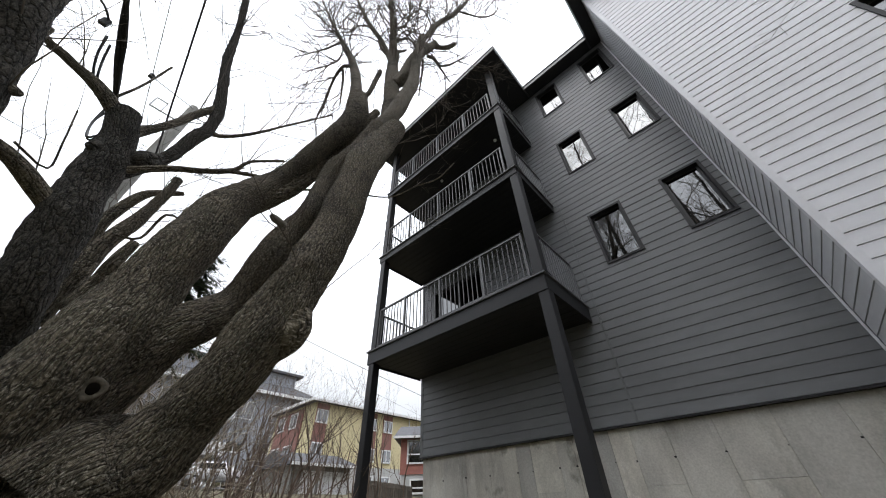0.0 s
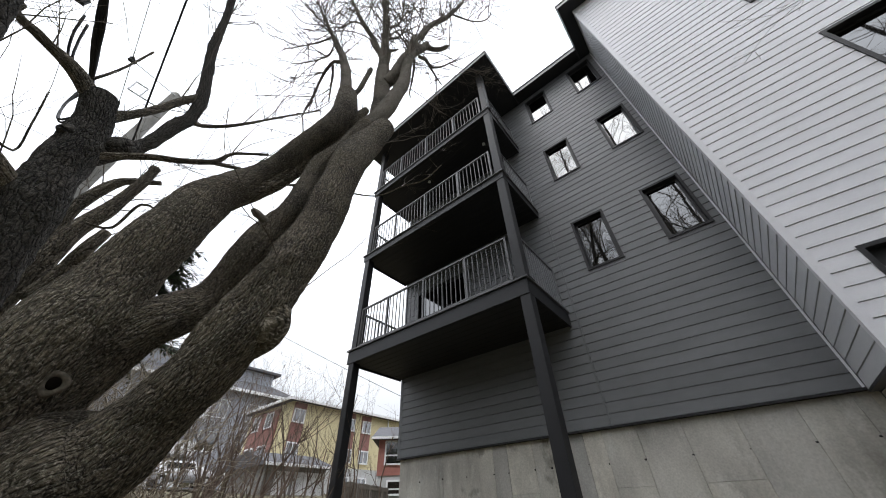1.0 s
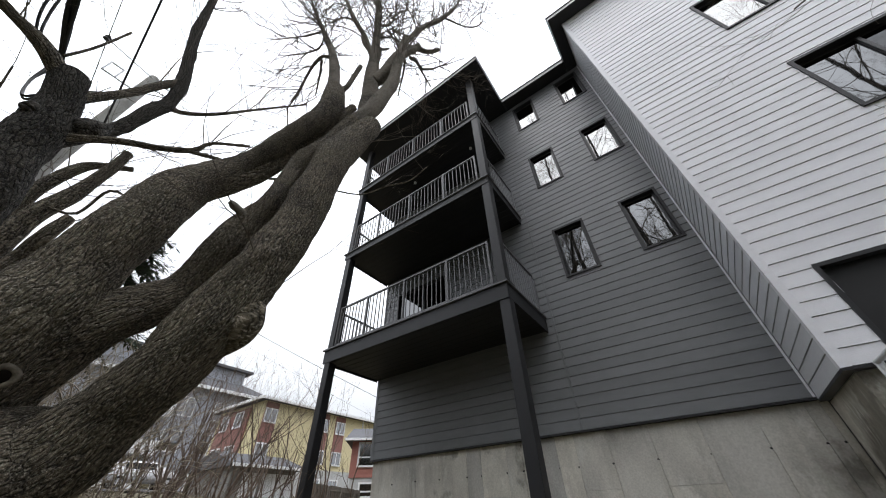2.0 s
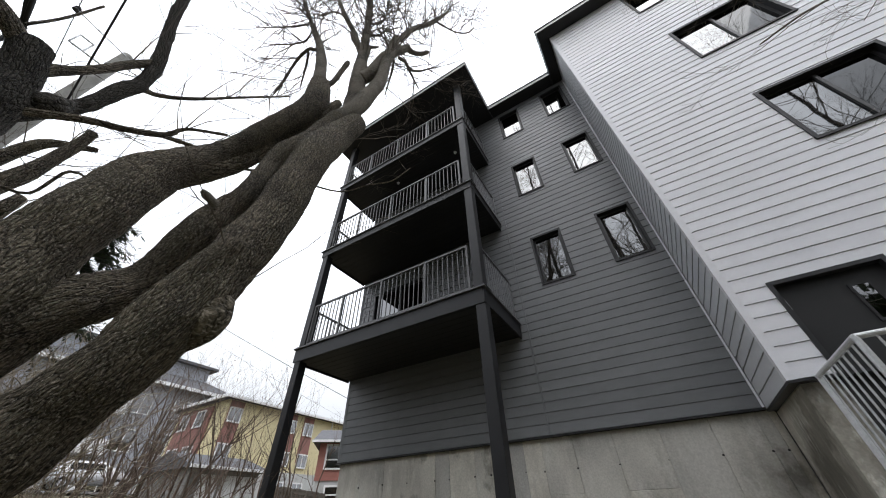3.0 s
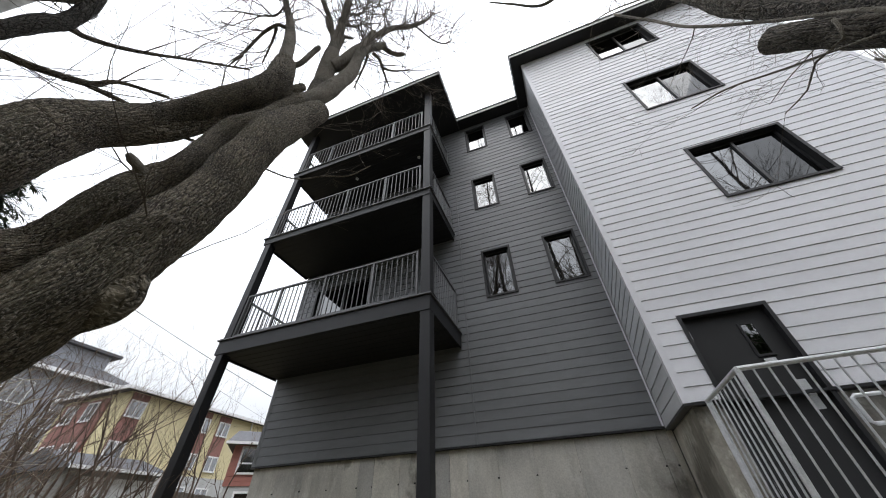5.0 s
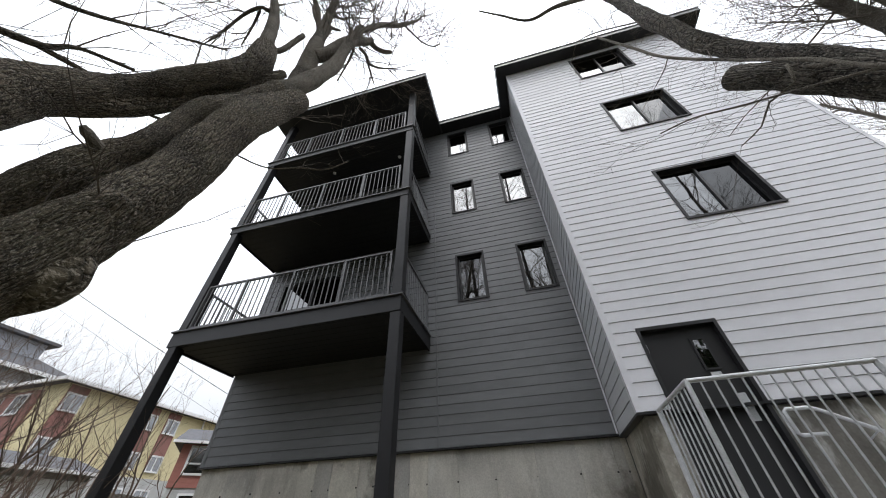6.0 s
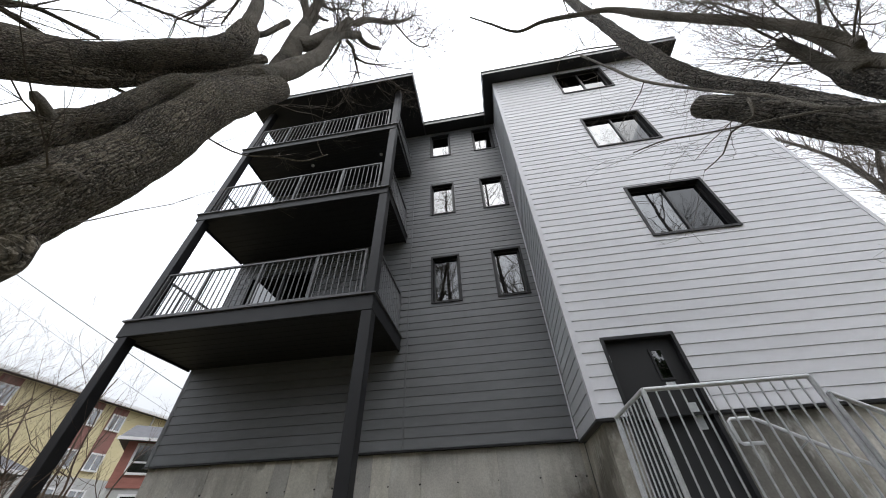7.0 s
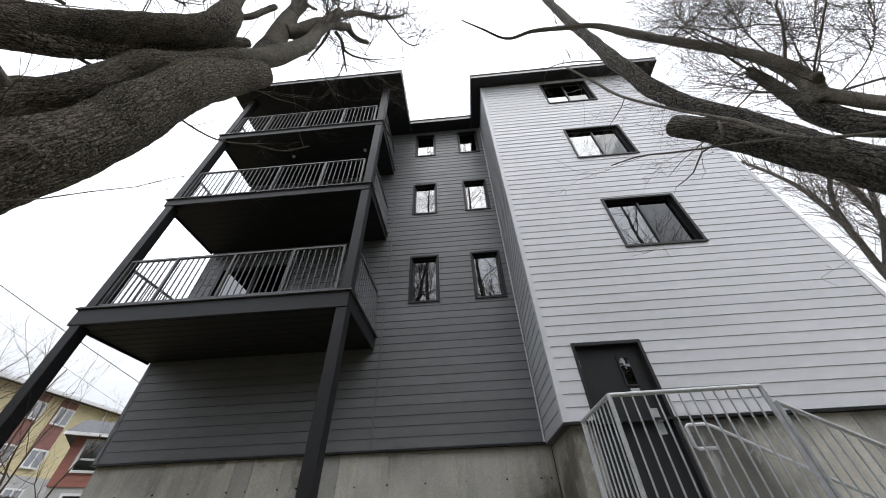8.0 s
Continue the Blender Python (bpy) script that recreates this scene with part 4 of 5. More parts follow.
ASH.append(("stem", [(9.62, -4.62, 3.47, 0.047), (9.47, -4.51, 3.79, 0.050), (9.44, -4.43, 4.09, 0.054), (9.41, -4.38, 4.24, 0.077)]))
ASH.append(("stem", [(9.40, -4.35, 4.13, 0.083), (9.42, -4.40, 4.28, 0.077), (9.44, -4.43, 4.45, 0.072), (9.35, -4.48, 4.66, 0.063), (9.29, -4.47, 4.95, 0.054), (9.20, -4.39, 5.49, 0.047), (8.93, -4.31, 6.20, 0.050), (8.80, -4.28, 6.54, 0.053), (8.53, -4.25, 7.08, 0.037), (8.22, -4.17, 7.40, 0.035), (7.81, -4.04, 7.85, 0.030), (7.38, -3.97, 7.85, 0.022), (7.00, -4.01, 8.40, 0.017), (6.66, -4.11, 8.65, 0.011)]))
ASH.append(("stub", [(9.42, -4.40, 4.28, 0.062), (9.41, -4.48, 4.31, 0.045), (9.37, -4.52, 4.32, 0.037)]))
ASH.append(("branch", [(9.39, -4.32, 4.15, 0.077), (9.38, -4.30, 4.38, 0.062), (9.38, -4.31, 4.76, 0.050), (9.38, -4.31, 4.98, 0.043)]))
ASH.append(("twig", [(8.51, -4.81, 3.01, 0.009), (8.44, -4.67, 3.21, 0.011), (8.40, -4.59, 3.40, 0.012), (8.44, -4.47, 3.81, 0.013), (8.50, -4.20, 4.52, 0.012), (8.41, -3.93, 5.46, 0.016), (8.40, -3.77, 6.29, 0.018), (8.35, -3.58, 7.41, 0.018)]))
ASH.append(("twig", [(8.43, -4.64, 3.29, 0.008), (8.30, -4.44, 3.55, 0.008), (8.21, -4.16, 3.91, 0.007), (8.11, -3.91, 4.24, 0.008), (7.99, -3.67, 4.45, 0.006)]))
ASH.append(("twig", [(8.40, -4.41, 3.91, 0.012), (8.37, -4.36, 3.75, 0.009), (8.28, -4.24, 3.76, 0.007), (8.20, -4.14, 3.64, 0.005), (8.09, -4.03, 3.60, 0.003)]))
ASH.append(("branch", [(9.45, -4.46, 4.37, 0.008), (9.61, -4.58, 4.64, 0.006), (9.76, -4.72, 5.05, 0.006), (9.92, -4.91, 5.34, 0.005)]))
ASH.append(("branch", [(9.45, -4.46, 4.35, 0.008), (9.59, -4.52, 4.82, 0.007), (9.74, -4.64, 5.38, 0.005), (9.88, -4.77, 6.17, 0.006)]))
ASH.append(("branch", [(9.44, -4.43, 4.10, 0.007), (9.62, -4.62, 4.24, 0.005), (9.79, -4.80, 4.54, 0.005), (9.94, -4.96, 5.01, 0.004)]))
ASH.append(("branch", [(9.35, -4.49, 4.67, 0.008), (9.48, -4.52, 5.37, 0.008), (9.62, -4.62, 6.00, 0.006), (9.76, -4.72, 6.57, 0.006)]))
ASH.append(("branch", [(9.23, -4.46, 5.10, 0.008), (9.31, -4.39, 5.92, 0.007), (9.44, -4.43, 6.69, 0.006), (9.62, -4.61, 7.30, 0.005)]))
ASH.append(("branch", [(9.58, -4.50, 3.90, 0.006), (9.76, -4.70, 4.20, 0.006), (9.92, -4.91, 4.64, 0.005)]))
ASH.append(("branch", [(9.30, -4.37, 4.33, 0.008), (9.16, -4.32, 4.52, 0.007), (9.12, -4.23, 4.88, 0.006), (9.04, -4.10, 5.38, 0.003)]))
ASH.append(("branch", [(8.87, -3.86, 6.77, 0.012), (8.51, -3.46, 7.92, 0.011), (8.23, -3.22, 8.33, 0.008)]))
POPLAR = []
POPLAR.append(("stem", [(17.65, 2.27, 4.71, 0.080), (17.75, 2.12, 6.30, 0.082), (17.88, 1.92, 7.87, 0.079), (17.91, 1.88, 9.23, 0.074), (17.85, 1.97, 10.31, 0.057), (17.60, 2.32, 12.01, 0.037)]))
POPLAR.append(("branch", [(17.65, 2.26, 4.85, 0.081), (18.56, 1.80, 7.34, 0.085), (18.71, 1.54, 8.86, 0.081), (18.76, 1.46, 10.06, 0.074), (18.66, 1.63, 10.98, 0.048)]))
POPLAR.append(("branch", [(17.88, 1.92, 7.87, 0.079), (18.05, 1.66, 8.96, 0.056), (18.31, 1.24, 9.82, 0.043)]))
POPLAR.append(("branch", [(17.75, 2.12, 6.30, 0.070), (18.15, 1.50, 7.53, 0.061), (18.49, 0.92, 9.05, 0.052)]))


def tree(name, at, limbs, bark, label, seed, twigs, rough=0.10, reach=1.0, shoots=6.0, spread=None, upper=None, slim=1.0):
    """A tree of stout limbs, each a part of its own, with a crown of fine bare twigs.
    upper: the smoother bark of the younger limbs; slim: how fine the twigs are.
    spread: (lowest height, least x, boughs a metre, lean) for the longer boughs of the outer crown."""
    t = thing(name, at, label, "tree", "bare trees")
    rng = np.random.default_rng(seed)
    fine = Tubes()
    for kind, pts in limbs:
        big, least = max(p[3] for p in pts), min(p[3] for p in pts)
        line = smooth_line(pts, 0.02 if big > 0.12 else 0.035 if big > 0.06 else 0.06)
        tb = Tubes()
        tb.add(line, 112 if big > 0.16 else 72 if big > 0.10 else 24 if big > 0.06 else 8, rough if big > 0.05 else rough * 0.5, seed)
        skin = upper if upper and (kind == "leader" or big < 0.084) else bark
        part({"stem": "limb", "leader": "limb"}.get(kind, kind), tb.mesh(kind, skin), skin, t)
        length = float(np.sum(np.linalg.norm(np.diff(line[:, :3], axis=0), axis=1)))
        if spread and kind in ("stem", "branch", "stub"):
            low, least_x, dense, lean = spread
            high = [j for j in range(1, len(line)) if line[j, 2] > low and line[j, 0] > least_x and line[j, 3] < 0.11]
            for i in range(int(len(high) / len(line) * length * dense)):
                j = high[int(rng.integers(len(high)))]
                e = rng.normal(0, 1, 3) + np.array(lean)
                e /= np.linalg.norm(e)
                grow(fine, rng, line[j, :3], e + np.array((0, 0, 0.25)), rng.uniform(0.8, 2.1), min(line[j, 3] * 0.5, rng.uniform(0.008, 0.018)), 3, 5, 0.2, (3, 5), 0.3, 0.2)
        if spread and spread[1] > 0 and line[:, 0].mean() < spread[1]:
            twigs_here = twigs * 0.11
        else:
            twigs_here = twigs
        n = int(length * {"trunk": 0.4, "stub": 2.0, "twig": 1.2, "leader": 14.0, "branch": 13.0 if slim < 0.8 else 5.0, "stem": shoots if least < 0.10 else 0.7}.get(kind, 5.0) * twigs_here) + 1
        for i in range(n):
            j = int(rng.integers(len(line) // 3, len(line)))
            if kind == "leader" and line[j, 2] < 7.2:
                continue
            d = line[min(j + 1, len(line) - 1), :3] - line[j - 1, :3]
            d /= np.linalg.norm(d) + 1e-9
            e = rng.normal(0, 1, 3)
            e -= d * (e @ d)
            e /= np.linalg.norm(e)
            r = min(line[j, 3] * 0.4, rng.uniform(0.004, 0.009) * slim)
            far = 1.0 + 0.16 * max(0.0, line[j, 2] - 4.0)
            grow(fine, rng, line[j, :3] + e * line[j, 3] * 0.7, d * 0.8 + e * 0.9 + np.array((0, 0, 0.3)),
                 rng.uniform(0.35, 1.0) * reach * far, r * min(far, 1.7), 2 if far < 1.3 else 3, 4, 0.15, (2, 4), 0.3)
    tw = part("crown", fine.mesh("crown", TWIG), TWIG, t, "crown of fine bare twigs")
    tagged(tw, kind="stuff")
    return t


MAPLE_FOOT = [("trunk", [(3.30, -5.85, -0.1, 0.70), (3.28, -5.84, 0.35, 0.52), (3.26, -5.86, 0.9, 0.44), (3.24, -5.88, 1.45, 0.36)])]
maple = tree("maple_tree", (3.30, -5.85, -0.1), MAPLE_FOOT + MAPLE, BARK, "multi-stemmed old maple with furrowed grey-brown bark", 21, 1.0, 0.12, 1.15, 0.5, None, BARK_YOUNG, 0.74)
ELM_FOOT = [("trunk", [(2.3, -6.1, -0.1, 0.40), (2.32, -6.12, 0.7, 0.28), (2.36, -6.15, 1.5, 0.26), (2.45, -6.25, 2.2, 0.23)])]
elm = tree("elm_tree", (2.3, -6.1, -0.1), ELM_FOOT + ELM, BARK_DARK, "dark-barked leafless tree with crooked upper limbs", 22, 0.8, 0.20, 1.0, 6.0, None, BARK, 0.7)
ASH_FOOT = [("trunk", [(9.7, -4.9, -0.2, 0.45), (9.68, -4.87, 0.8, 0.34), (9.62, -4.75, 2.0, 0.30), (9.56, -4.62, 2.9, 0.27), (9.5, -4.5, 3.5, 0.20)]),
            ("stem", [(9.6, -4.75, 2.0, 0.2), (9.3, -4.68, 2.5, 0.18), (8.95, -4.58, 2.78, 0.155)])]
tree("ash_tree", (9.7, -4.9, -0.2), ASH_FOOT + ASH, BARK_ASH, "leafless pale-barked tree leaning towards the wing", 23, 3.4, 0.12, 1.0, 0.8, (4.0, 9.0, 4.5, (0.9, -0.1, 0.6)), BARK_YOUNG, 0.6)
tree("poplar_tree", (POPLAR[0][1][0][0], POPLAR[0][1][0][1], 0.0),
     [("trunk", [(*POPLAR[0][1][0][:2], -0.2, 0.22), (*POPLAR[0][1][0][:2], POPLAR[0][1][0][2] * 0.6, 0.18), POPLAR[0][1][0]])] + POPLAR, BARK_ASH,
     "slender leafless tree beyond the end of the wing", 24, 2.2, 0.05, 1.6, 6.0, (4.0, 0.0, 2.5, (0.0, 0.0, 0.3)))

# gnarled swellings where the elm was topped
for pts in [[(2.88, -6.69, 4.07, 0.026), (2.91, -6.72, 4.04, 0.068), (2.92, -6.75, 4.03, 0.063), (2.91, -6.78, 4.03, 0.021)],
            [(2.84, -6.52, 4.09, 0.036), (2.86, -6.47, 4.16, 0.078), (2.85, -6.42, 4.22, 0.076), (2.81, -6.37, 4.36, 0.039)]]:
    tb = Tubes()
    tb.add(smooth_line(pts, 0.02), 30, 0.25, 7.0)
    part("burl", tb.mesh("burl", BARK_DARK), BARK_DARK, elm, "gnarled burl")

# the round scar of a lost branch on the maple
def branch_scar(centre, way, r):
    bm = bmesh.new()
    m = Matrix.Translation(centre) @ Vector(way).to_track_quat("Z", "Y").to_matrix().to_4x4()
    for i in range(22):
        a0, a1 = 2 * math.pi * i / 22, 2 * math.pi * (i + 1) / 22
        prev = None
        for rad, h in ((1.25, -0.06), (1.15, 0.03), (0.95, 0.055), (0.72, 0.035), (0.6, -0.02), (0.45, -0.09), (0.01, -0.11)):
            w0, w1 = 1 + 0.1 * math.sin(a0 * 3 + 1), 1 + 0.1 * math.sin(a1 * 3 + 1)
            q = [bm.verts.new(m @ Vector((math.cos(a) * rad * r * w, math.sin(a) * rad * r * w * 1.15, h * r * 3))) for a, w in ((a0, w0), (a1, w1))]
            if prev:
                bm.faces.new((prev[0], prev[1], q[1], q[0]))
            prev = q
    bmesh.ops.remove_doubles(bm, verts=bm.verts[:], dist=0.0005)
    scar = part("branch_scar", bm, CUTWOOD, maple, "round healed scar with a dark hollow", True)
    # flattened dark ball paints the hole's shade; no deep pit is cut
    bm = bmesh.new()
    bmesh.ops.create_uvsphere(bm, u_segments=14, v_segments=8, radius=1.0, matrix=m @ Matrix.Translation((0, 0, -0.02 * r)) @ Matrix.Diagonal((r * 0.62, r * 0.7, r * 0.16, 1)))
    part("hollow", bm, HOLLOW_DARK, scar, "near-black disc for the shade in the hollow", True)


SCAR = ((3.39, -5.83, 2.13), (0.98, -0.02, -0.21))
branch_scar(Vector(SCAR[0]), Vector(SCAR[1]), 0.048)
KNOB = [(3.77, -5.06, 2.38, 0.030), (3.86, -5.05, 2.47, 0.100), (3.91, -5.04, 2.54, 0.125), (3.93, -5.04, 2.62, 0.120), (3.93, -5.04, 2.74, 0.080), (3.90, -5.05, 2.87, 0.020)]
KNOT = [(3.38, -5.87, 2.37, 0.075), (3.43, -5.87, 2.385, 0.070), (3.448, -5.87, 2.39, 0.058), (3.452, -5.87, 2.392, 0.030), (3.440, -5.87, 2.388, 0.010)]
tb = Tubes()
tb.add(smooth_line(KNOT, 0.01), 28, 0.3, 5.0)
part("healed_knot", tb.mesh("healed_knot", BARK), BARK, maple, "rounded healed branch knot")
tb = Tubes()
tb.add(smooth_line(KNOB, 0.02), 28, 0.25, 3.0)
part("burl", tb.mesh("burl", BARK), BARK, maple, "swollen burl on the trunk")


# ---- far bare trees: behind the viewer, mirrored in the panes ----
def plain_tree(x, y, height, seed, label):
    t = thing("street_tree", (x, y, ground_height(x, y) - 0.1), label, "tree", "bare street trees")
    rng = np.random.default_rng(seed)
    z0 = ground_height(x, y) - 0.1
    tb = Tubes()
    line = smooth_line([(x, y, z0, 0.22), (x + 0.25, y, z0 + height * 0.25, 0.15), (x - 0.2, y + 0.2, z0 + height * 0.45, 0.085), (x + 0.1, y, z0 + height * 0.9, 0.03)], 0.15)
    tb.add(line, 14, 0.08, seed)
    part("trunk", tb.mesh("trunk", BARK_DARK), BARK_DARK, t)
    fine = Tubes()
    for i in range(74):
        j = int(rng.integers(len(line) // 4, len(line)))
        a = rng.uniform(0, 6.28)
        grow(fine, rng, line[j, :3], (math.cos(a), math.sin(a), rng.uniform(0.3, 1.2)), rng.uniform(2.0, 4.2), line[j, 3] * 0.30, 3, 4, 0.2, (3, 5), 0.3, 0.35)
    tagged(part("crown", fine.mesh("crown", TWIG), TWIG, t, "bare spreading crown"), kind="stuff")


for i, (x, y, h) in enumerate(((4.6, -9.2, 25.0), (7.6, -9.4, 27.0), (11.0, -8.8, 26.0), (5.8, -13.0, 26.0), (2.2, -11.0, 22.0), (16.0, -10.0, 20.0), (9.4, -13.5, 27.0), (-3.0, -13.0, 18.0))):
    plain_tree(x, y, h * 1.15, 40 + i, "tall leafless tree across the yard")


def blocker_hedge(a, b, height, thick, seed):
    """A tall clipped row of evergreens, added out of view to block low sky light."""
    t = thing("hedge", (*((np.array(a) + np.array(b)) / 2), -0.1), "unseen tall evergreen hedge added to block low sky light", "hedge", "yard hedges")
    rng = np.random.default_rng(seed)
    a, b = np.array(a, float), np.array(b, float)
    d = (b - a) / np.linalg.norm(b - a)
    side = np.array((-d[1], d[0]))
    L = np.linalg.norm(b - a)
    bm = bmesh.new()
    box(bm, 0, L, -thick * 0.35, thick * 0.35, -0.2, height * 0.93)
    bmesh.ops.subdivide_edges(bm, edges=bm.edges[:], cuts=14, use_grid_fill=True)
    for v in bm.verts:
        w = noise.noise(v.co * 0.9) * 0.45
        q = a + d * v.co.x + side * (v.co.y + w)
        v.co = Vector((q[0], q[1], v.co.z + (w if v.co.z > 0.5 else 0.0)))
    part("core", bm, NEEDLE, t)
    n = int(L * 380)
    s0, h0, e0 = rng.uniform(0, L, n), rng.uniform(0.0, 1.0, n) ** 0.8 * height, rng.choice((-1, 1), n) * thick * rng.uniform(0.3, 0.62, n)
    at = np.column_stack([a[0] + d[0] * s0 + side[0] * e0, a[1] + d[1] * s0 + side[1] * e0, h0])
    u, w = rng.normal(0, 0.16, (n, 3)), rng.normal(0, 0.09, (n, 3))
    v = np.stack([at - u, at + w, at + u, at - w], 1).reshape(-1, 3)
    me = bpy.data.meshes.new("sprays")
    me.from_pydata(v.tolist(), [], [(4 * i, 4 * i + 1, 4 * i + 2, 4 * i + 3) for i in range(n)])
    me.materials.append(NEEDLE)
    tagged(part("foliage", me, NEEDLE, t), kind="stuff")


# added behind and beside the viewer to keep low light off the walls
blocker_hedge((-14.0, -17.5), (26.0, -17.5), 9.0, 2.4, 71)
blocker_hedge((24.0, -15.5), (24.0, 0.0), 8.0, 2.4, 72)


# ---- landing, stairs and their galvanised guards ----
def build_landing():
    zt = 1.39
    t = thing("entrance_landing", (8.3, -1.9, 0.0), "galvanised steel landing and stair before the dark door", "stairs")
    part("platform", boxes((7.55, 9.02, -2.53, -1.31, zt - 0.12, zt), bevel=0.004), GALV, t)
    for x in (7.62, 8.95):
        for y in (-2.46, -1.40):
            part("leg", boxes((x - 0.04, x + 0.04, y - 0.04, y + 0.04, -0.05, zt - 0.121)), GALV, t)
    for i in range(7):
        x0, z = 9.02 + i * 0.285, zt - (i + 1) * 0.174
        part("tread", boxes((x0, x0 + 0.30, -2.47, -1.40, z - 0.04, z)), GALV, t)
    for y in (-2.50, -1.37):
        bm = bmesh.new()
        bar(bm, (9.0, y, zt - 0.12), (11.1, y, zt - 0.12 - 2.1 * 0.61), 0.05, 0.22)
        part("stringer", bm, GALV, t)

    def guard(a, b, posts, name="guard"):
        a, b = Vector(a), Vector(b)
        bm = bmesh.new()
        rod(bm, a, b, 0.021, 12)
        part("top_rail", bm, GALV, t, "round galvanised rail")
        drop = Vector((0, 0, -0.97))
        bm = bmesh.new()
        rod(bm, a + drop, b + drop, 0.016, 8)
        part("bottom_rail", bm, GALV, t)
        n = int((b - a).length / 0.105)
        for i in range(1, n):
            q = a + (b - a) * (i / n)
            bm = bmesh.new()
            rod(bm, q + drop, q - Vector((0, 0, 0.01)), 0.0085, 8)
            part("baluster", bm, GALV, t)
        for f in posts:
            q = a + (b - a) * f
            bm = bmesh.new()
            rod(bm, q + Vector((0, 0, -1.10)), q, 0.022, 12)
            part("guard_post", bm, GALV, t)
    guard((7.585, -1.47, 2.445), (7.585, -2.50, 2.445), (0.02, 1.0))
    guard((7.585, -2.50, 2.445), (8.98, -2.50, 2.455), (1.0,))
    guard((9.03, -2.50, 2.31), (11.05, -2.50, 2.31 - 2.02 * 0.63), (0.0, 0.98))
    loop = [(8.98, -1.45, 2.12), (8.78, -1.45, 2.12), (8.75, -1.45, 2.14), (8.75, -1.45, 2.34), (8.78, -1.45, 2.36), (8.98, -1.45, 2.36), (9.05, -1.45, 2.33), (10.9, -1.45, 1.24)]
    tb = Tubes()
    tb.add([(*p, 0.019) for p in loop], 10)
    part("handrail", tb.mesh("handrail", GALV), GALV, t, "bent tube handrail beside the wall")
    for x, z in ((9.4, 2.12), (10.4, 1.53)):
        bm = bmesh.new()
        rod(bm, (x, -1.45, z), (x, -1.29, z - 0.05), 0.008, 8)
        part("bracket", bm, GALV, t)


build_landing()

# ---- bare shrubs between the trees and the houses ----
def shrub(x, y, height, seed, stems):
    z = ground_height(x, y) - 0.05
    t = thing("shrub", (x, y, z), "tall leafless shrub with reddish brown stems", "shrub", "bare shrubs")
    rng = np.random.default_rng(seed)
    for i in range(stems):
        a, l = rng.uniform(0, 6.28), rng.uniform(0.05, 0.45)
        tb = Tubes()
        grow(tb, rng, (x + 0.3 * math.cos(a), y + 0.3 * math.sin(a), z), (l * math.cos(a), l * math.sin(a), 1.0), height * rng.uniform(0.6, 1.0), rng.uniform(0.014, 0.044), 3, 5, 0.35, (3, 5), 0.20, 0.2)
        part("stem", tb.mesh("stem", SHRUB), SHRUB, t)


for i, (x, y, h, n) in enumerate(((-2.5, -3.3, 4.0, 5), (0.9, -4.2, 2.6, 4), (0.4, -3.6, 3.0, 4), (-0.9, -3.3, 3.6, 4), (-1.7, -2.5, 4.2, 5), (-2.8, -1.3, 4.6, 4), (-1.6, -1.3, 4.4, 4), (-2.5, 0.1, 4.6, 4), (-3.2, 1.7, 4.4, 4), (-0.0, -2.6, 3.2, 4), (-5.2, -2.0, 4.5, 4), (-0.6, -4.0, 3.6, 4))):
    shrub(x, y, h, 60 + i, n)


def dry_vine(x, y, z, seed):
    t = thing("dry_vine", (x, y, ground_height(x, y)), "tangle of pale dry vine stems", "vine")
    rng = np.random.default_rng(seed)
    tb = Tubes()
    for i in range(110):
        a = rng.uniform(0, 6.28)
        grow(tb, rng, (x + rng.normal(0, 0.16), y + rng.normal(0, 0.22), z * rng.uniform(0.0, 0.8)), (math.cos(a) * 0.6, math.sin(a) * 0.6, 1.0), rng.uniform(0.5, 1.1), 0.006, 2, 4, 0.0, (2, 3), 0.5, 0.08)
    tagged(part("tangle", tb.mesh("tangle", DRYSTEM), DRYSTEM, t), kind="stuff")


for i, (x, y, z) in enumerate(((2.25, -5.50, 2.27), (2.16, -5.43, 2.46), (2.07, -5.32, 2.66), (1.99, -5.18, 2.86), (1.92, -5.04, 3.07))):
    dry_vine(x, y, z, 80 + i)


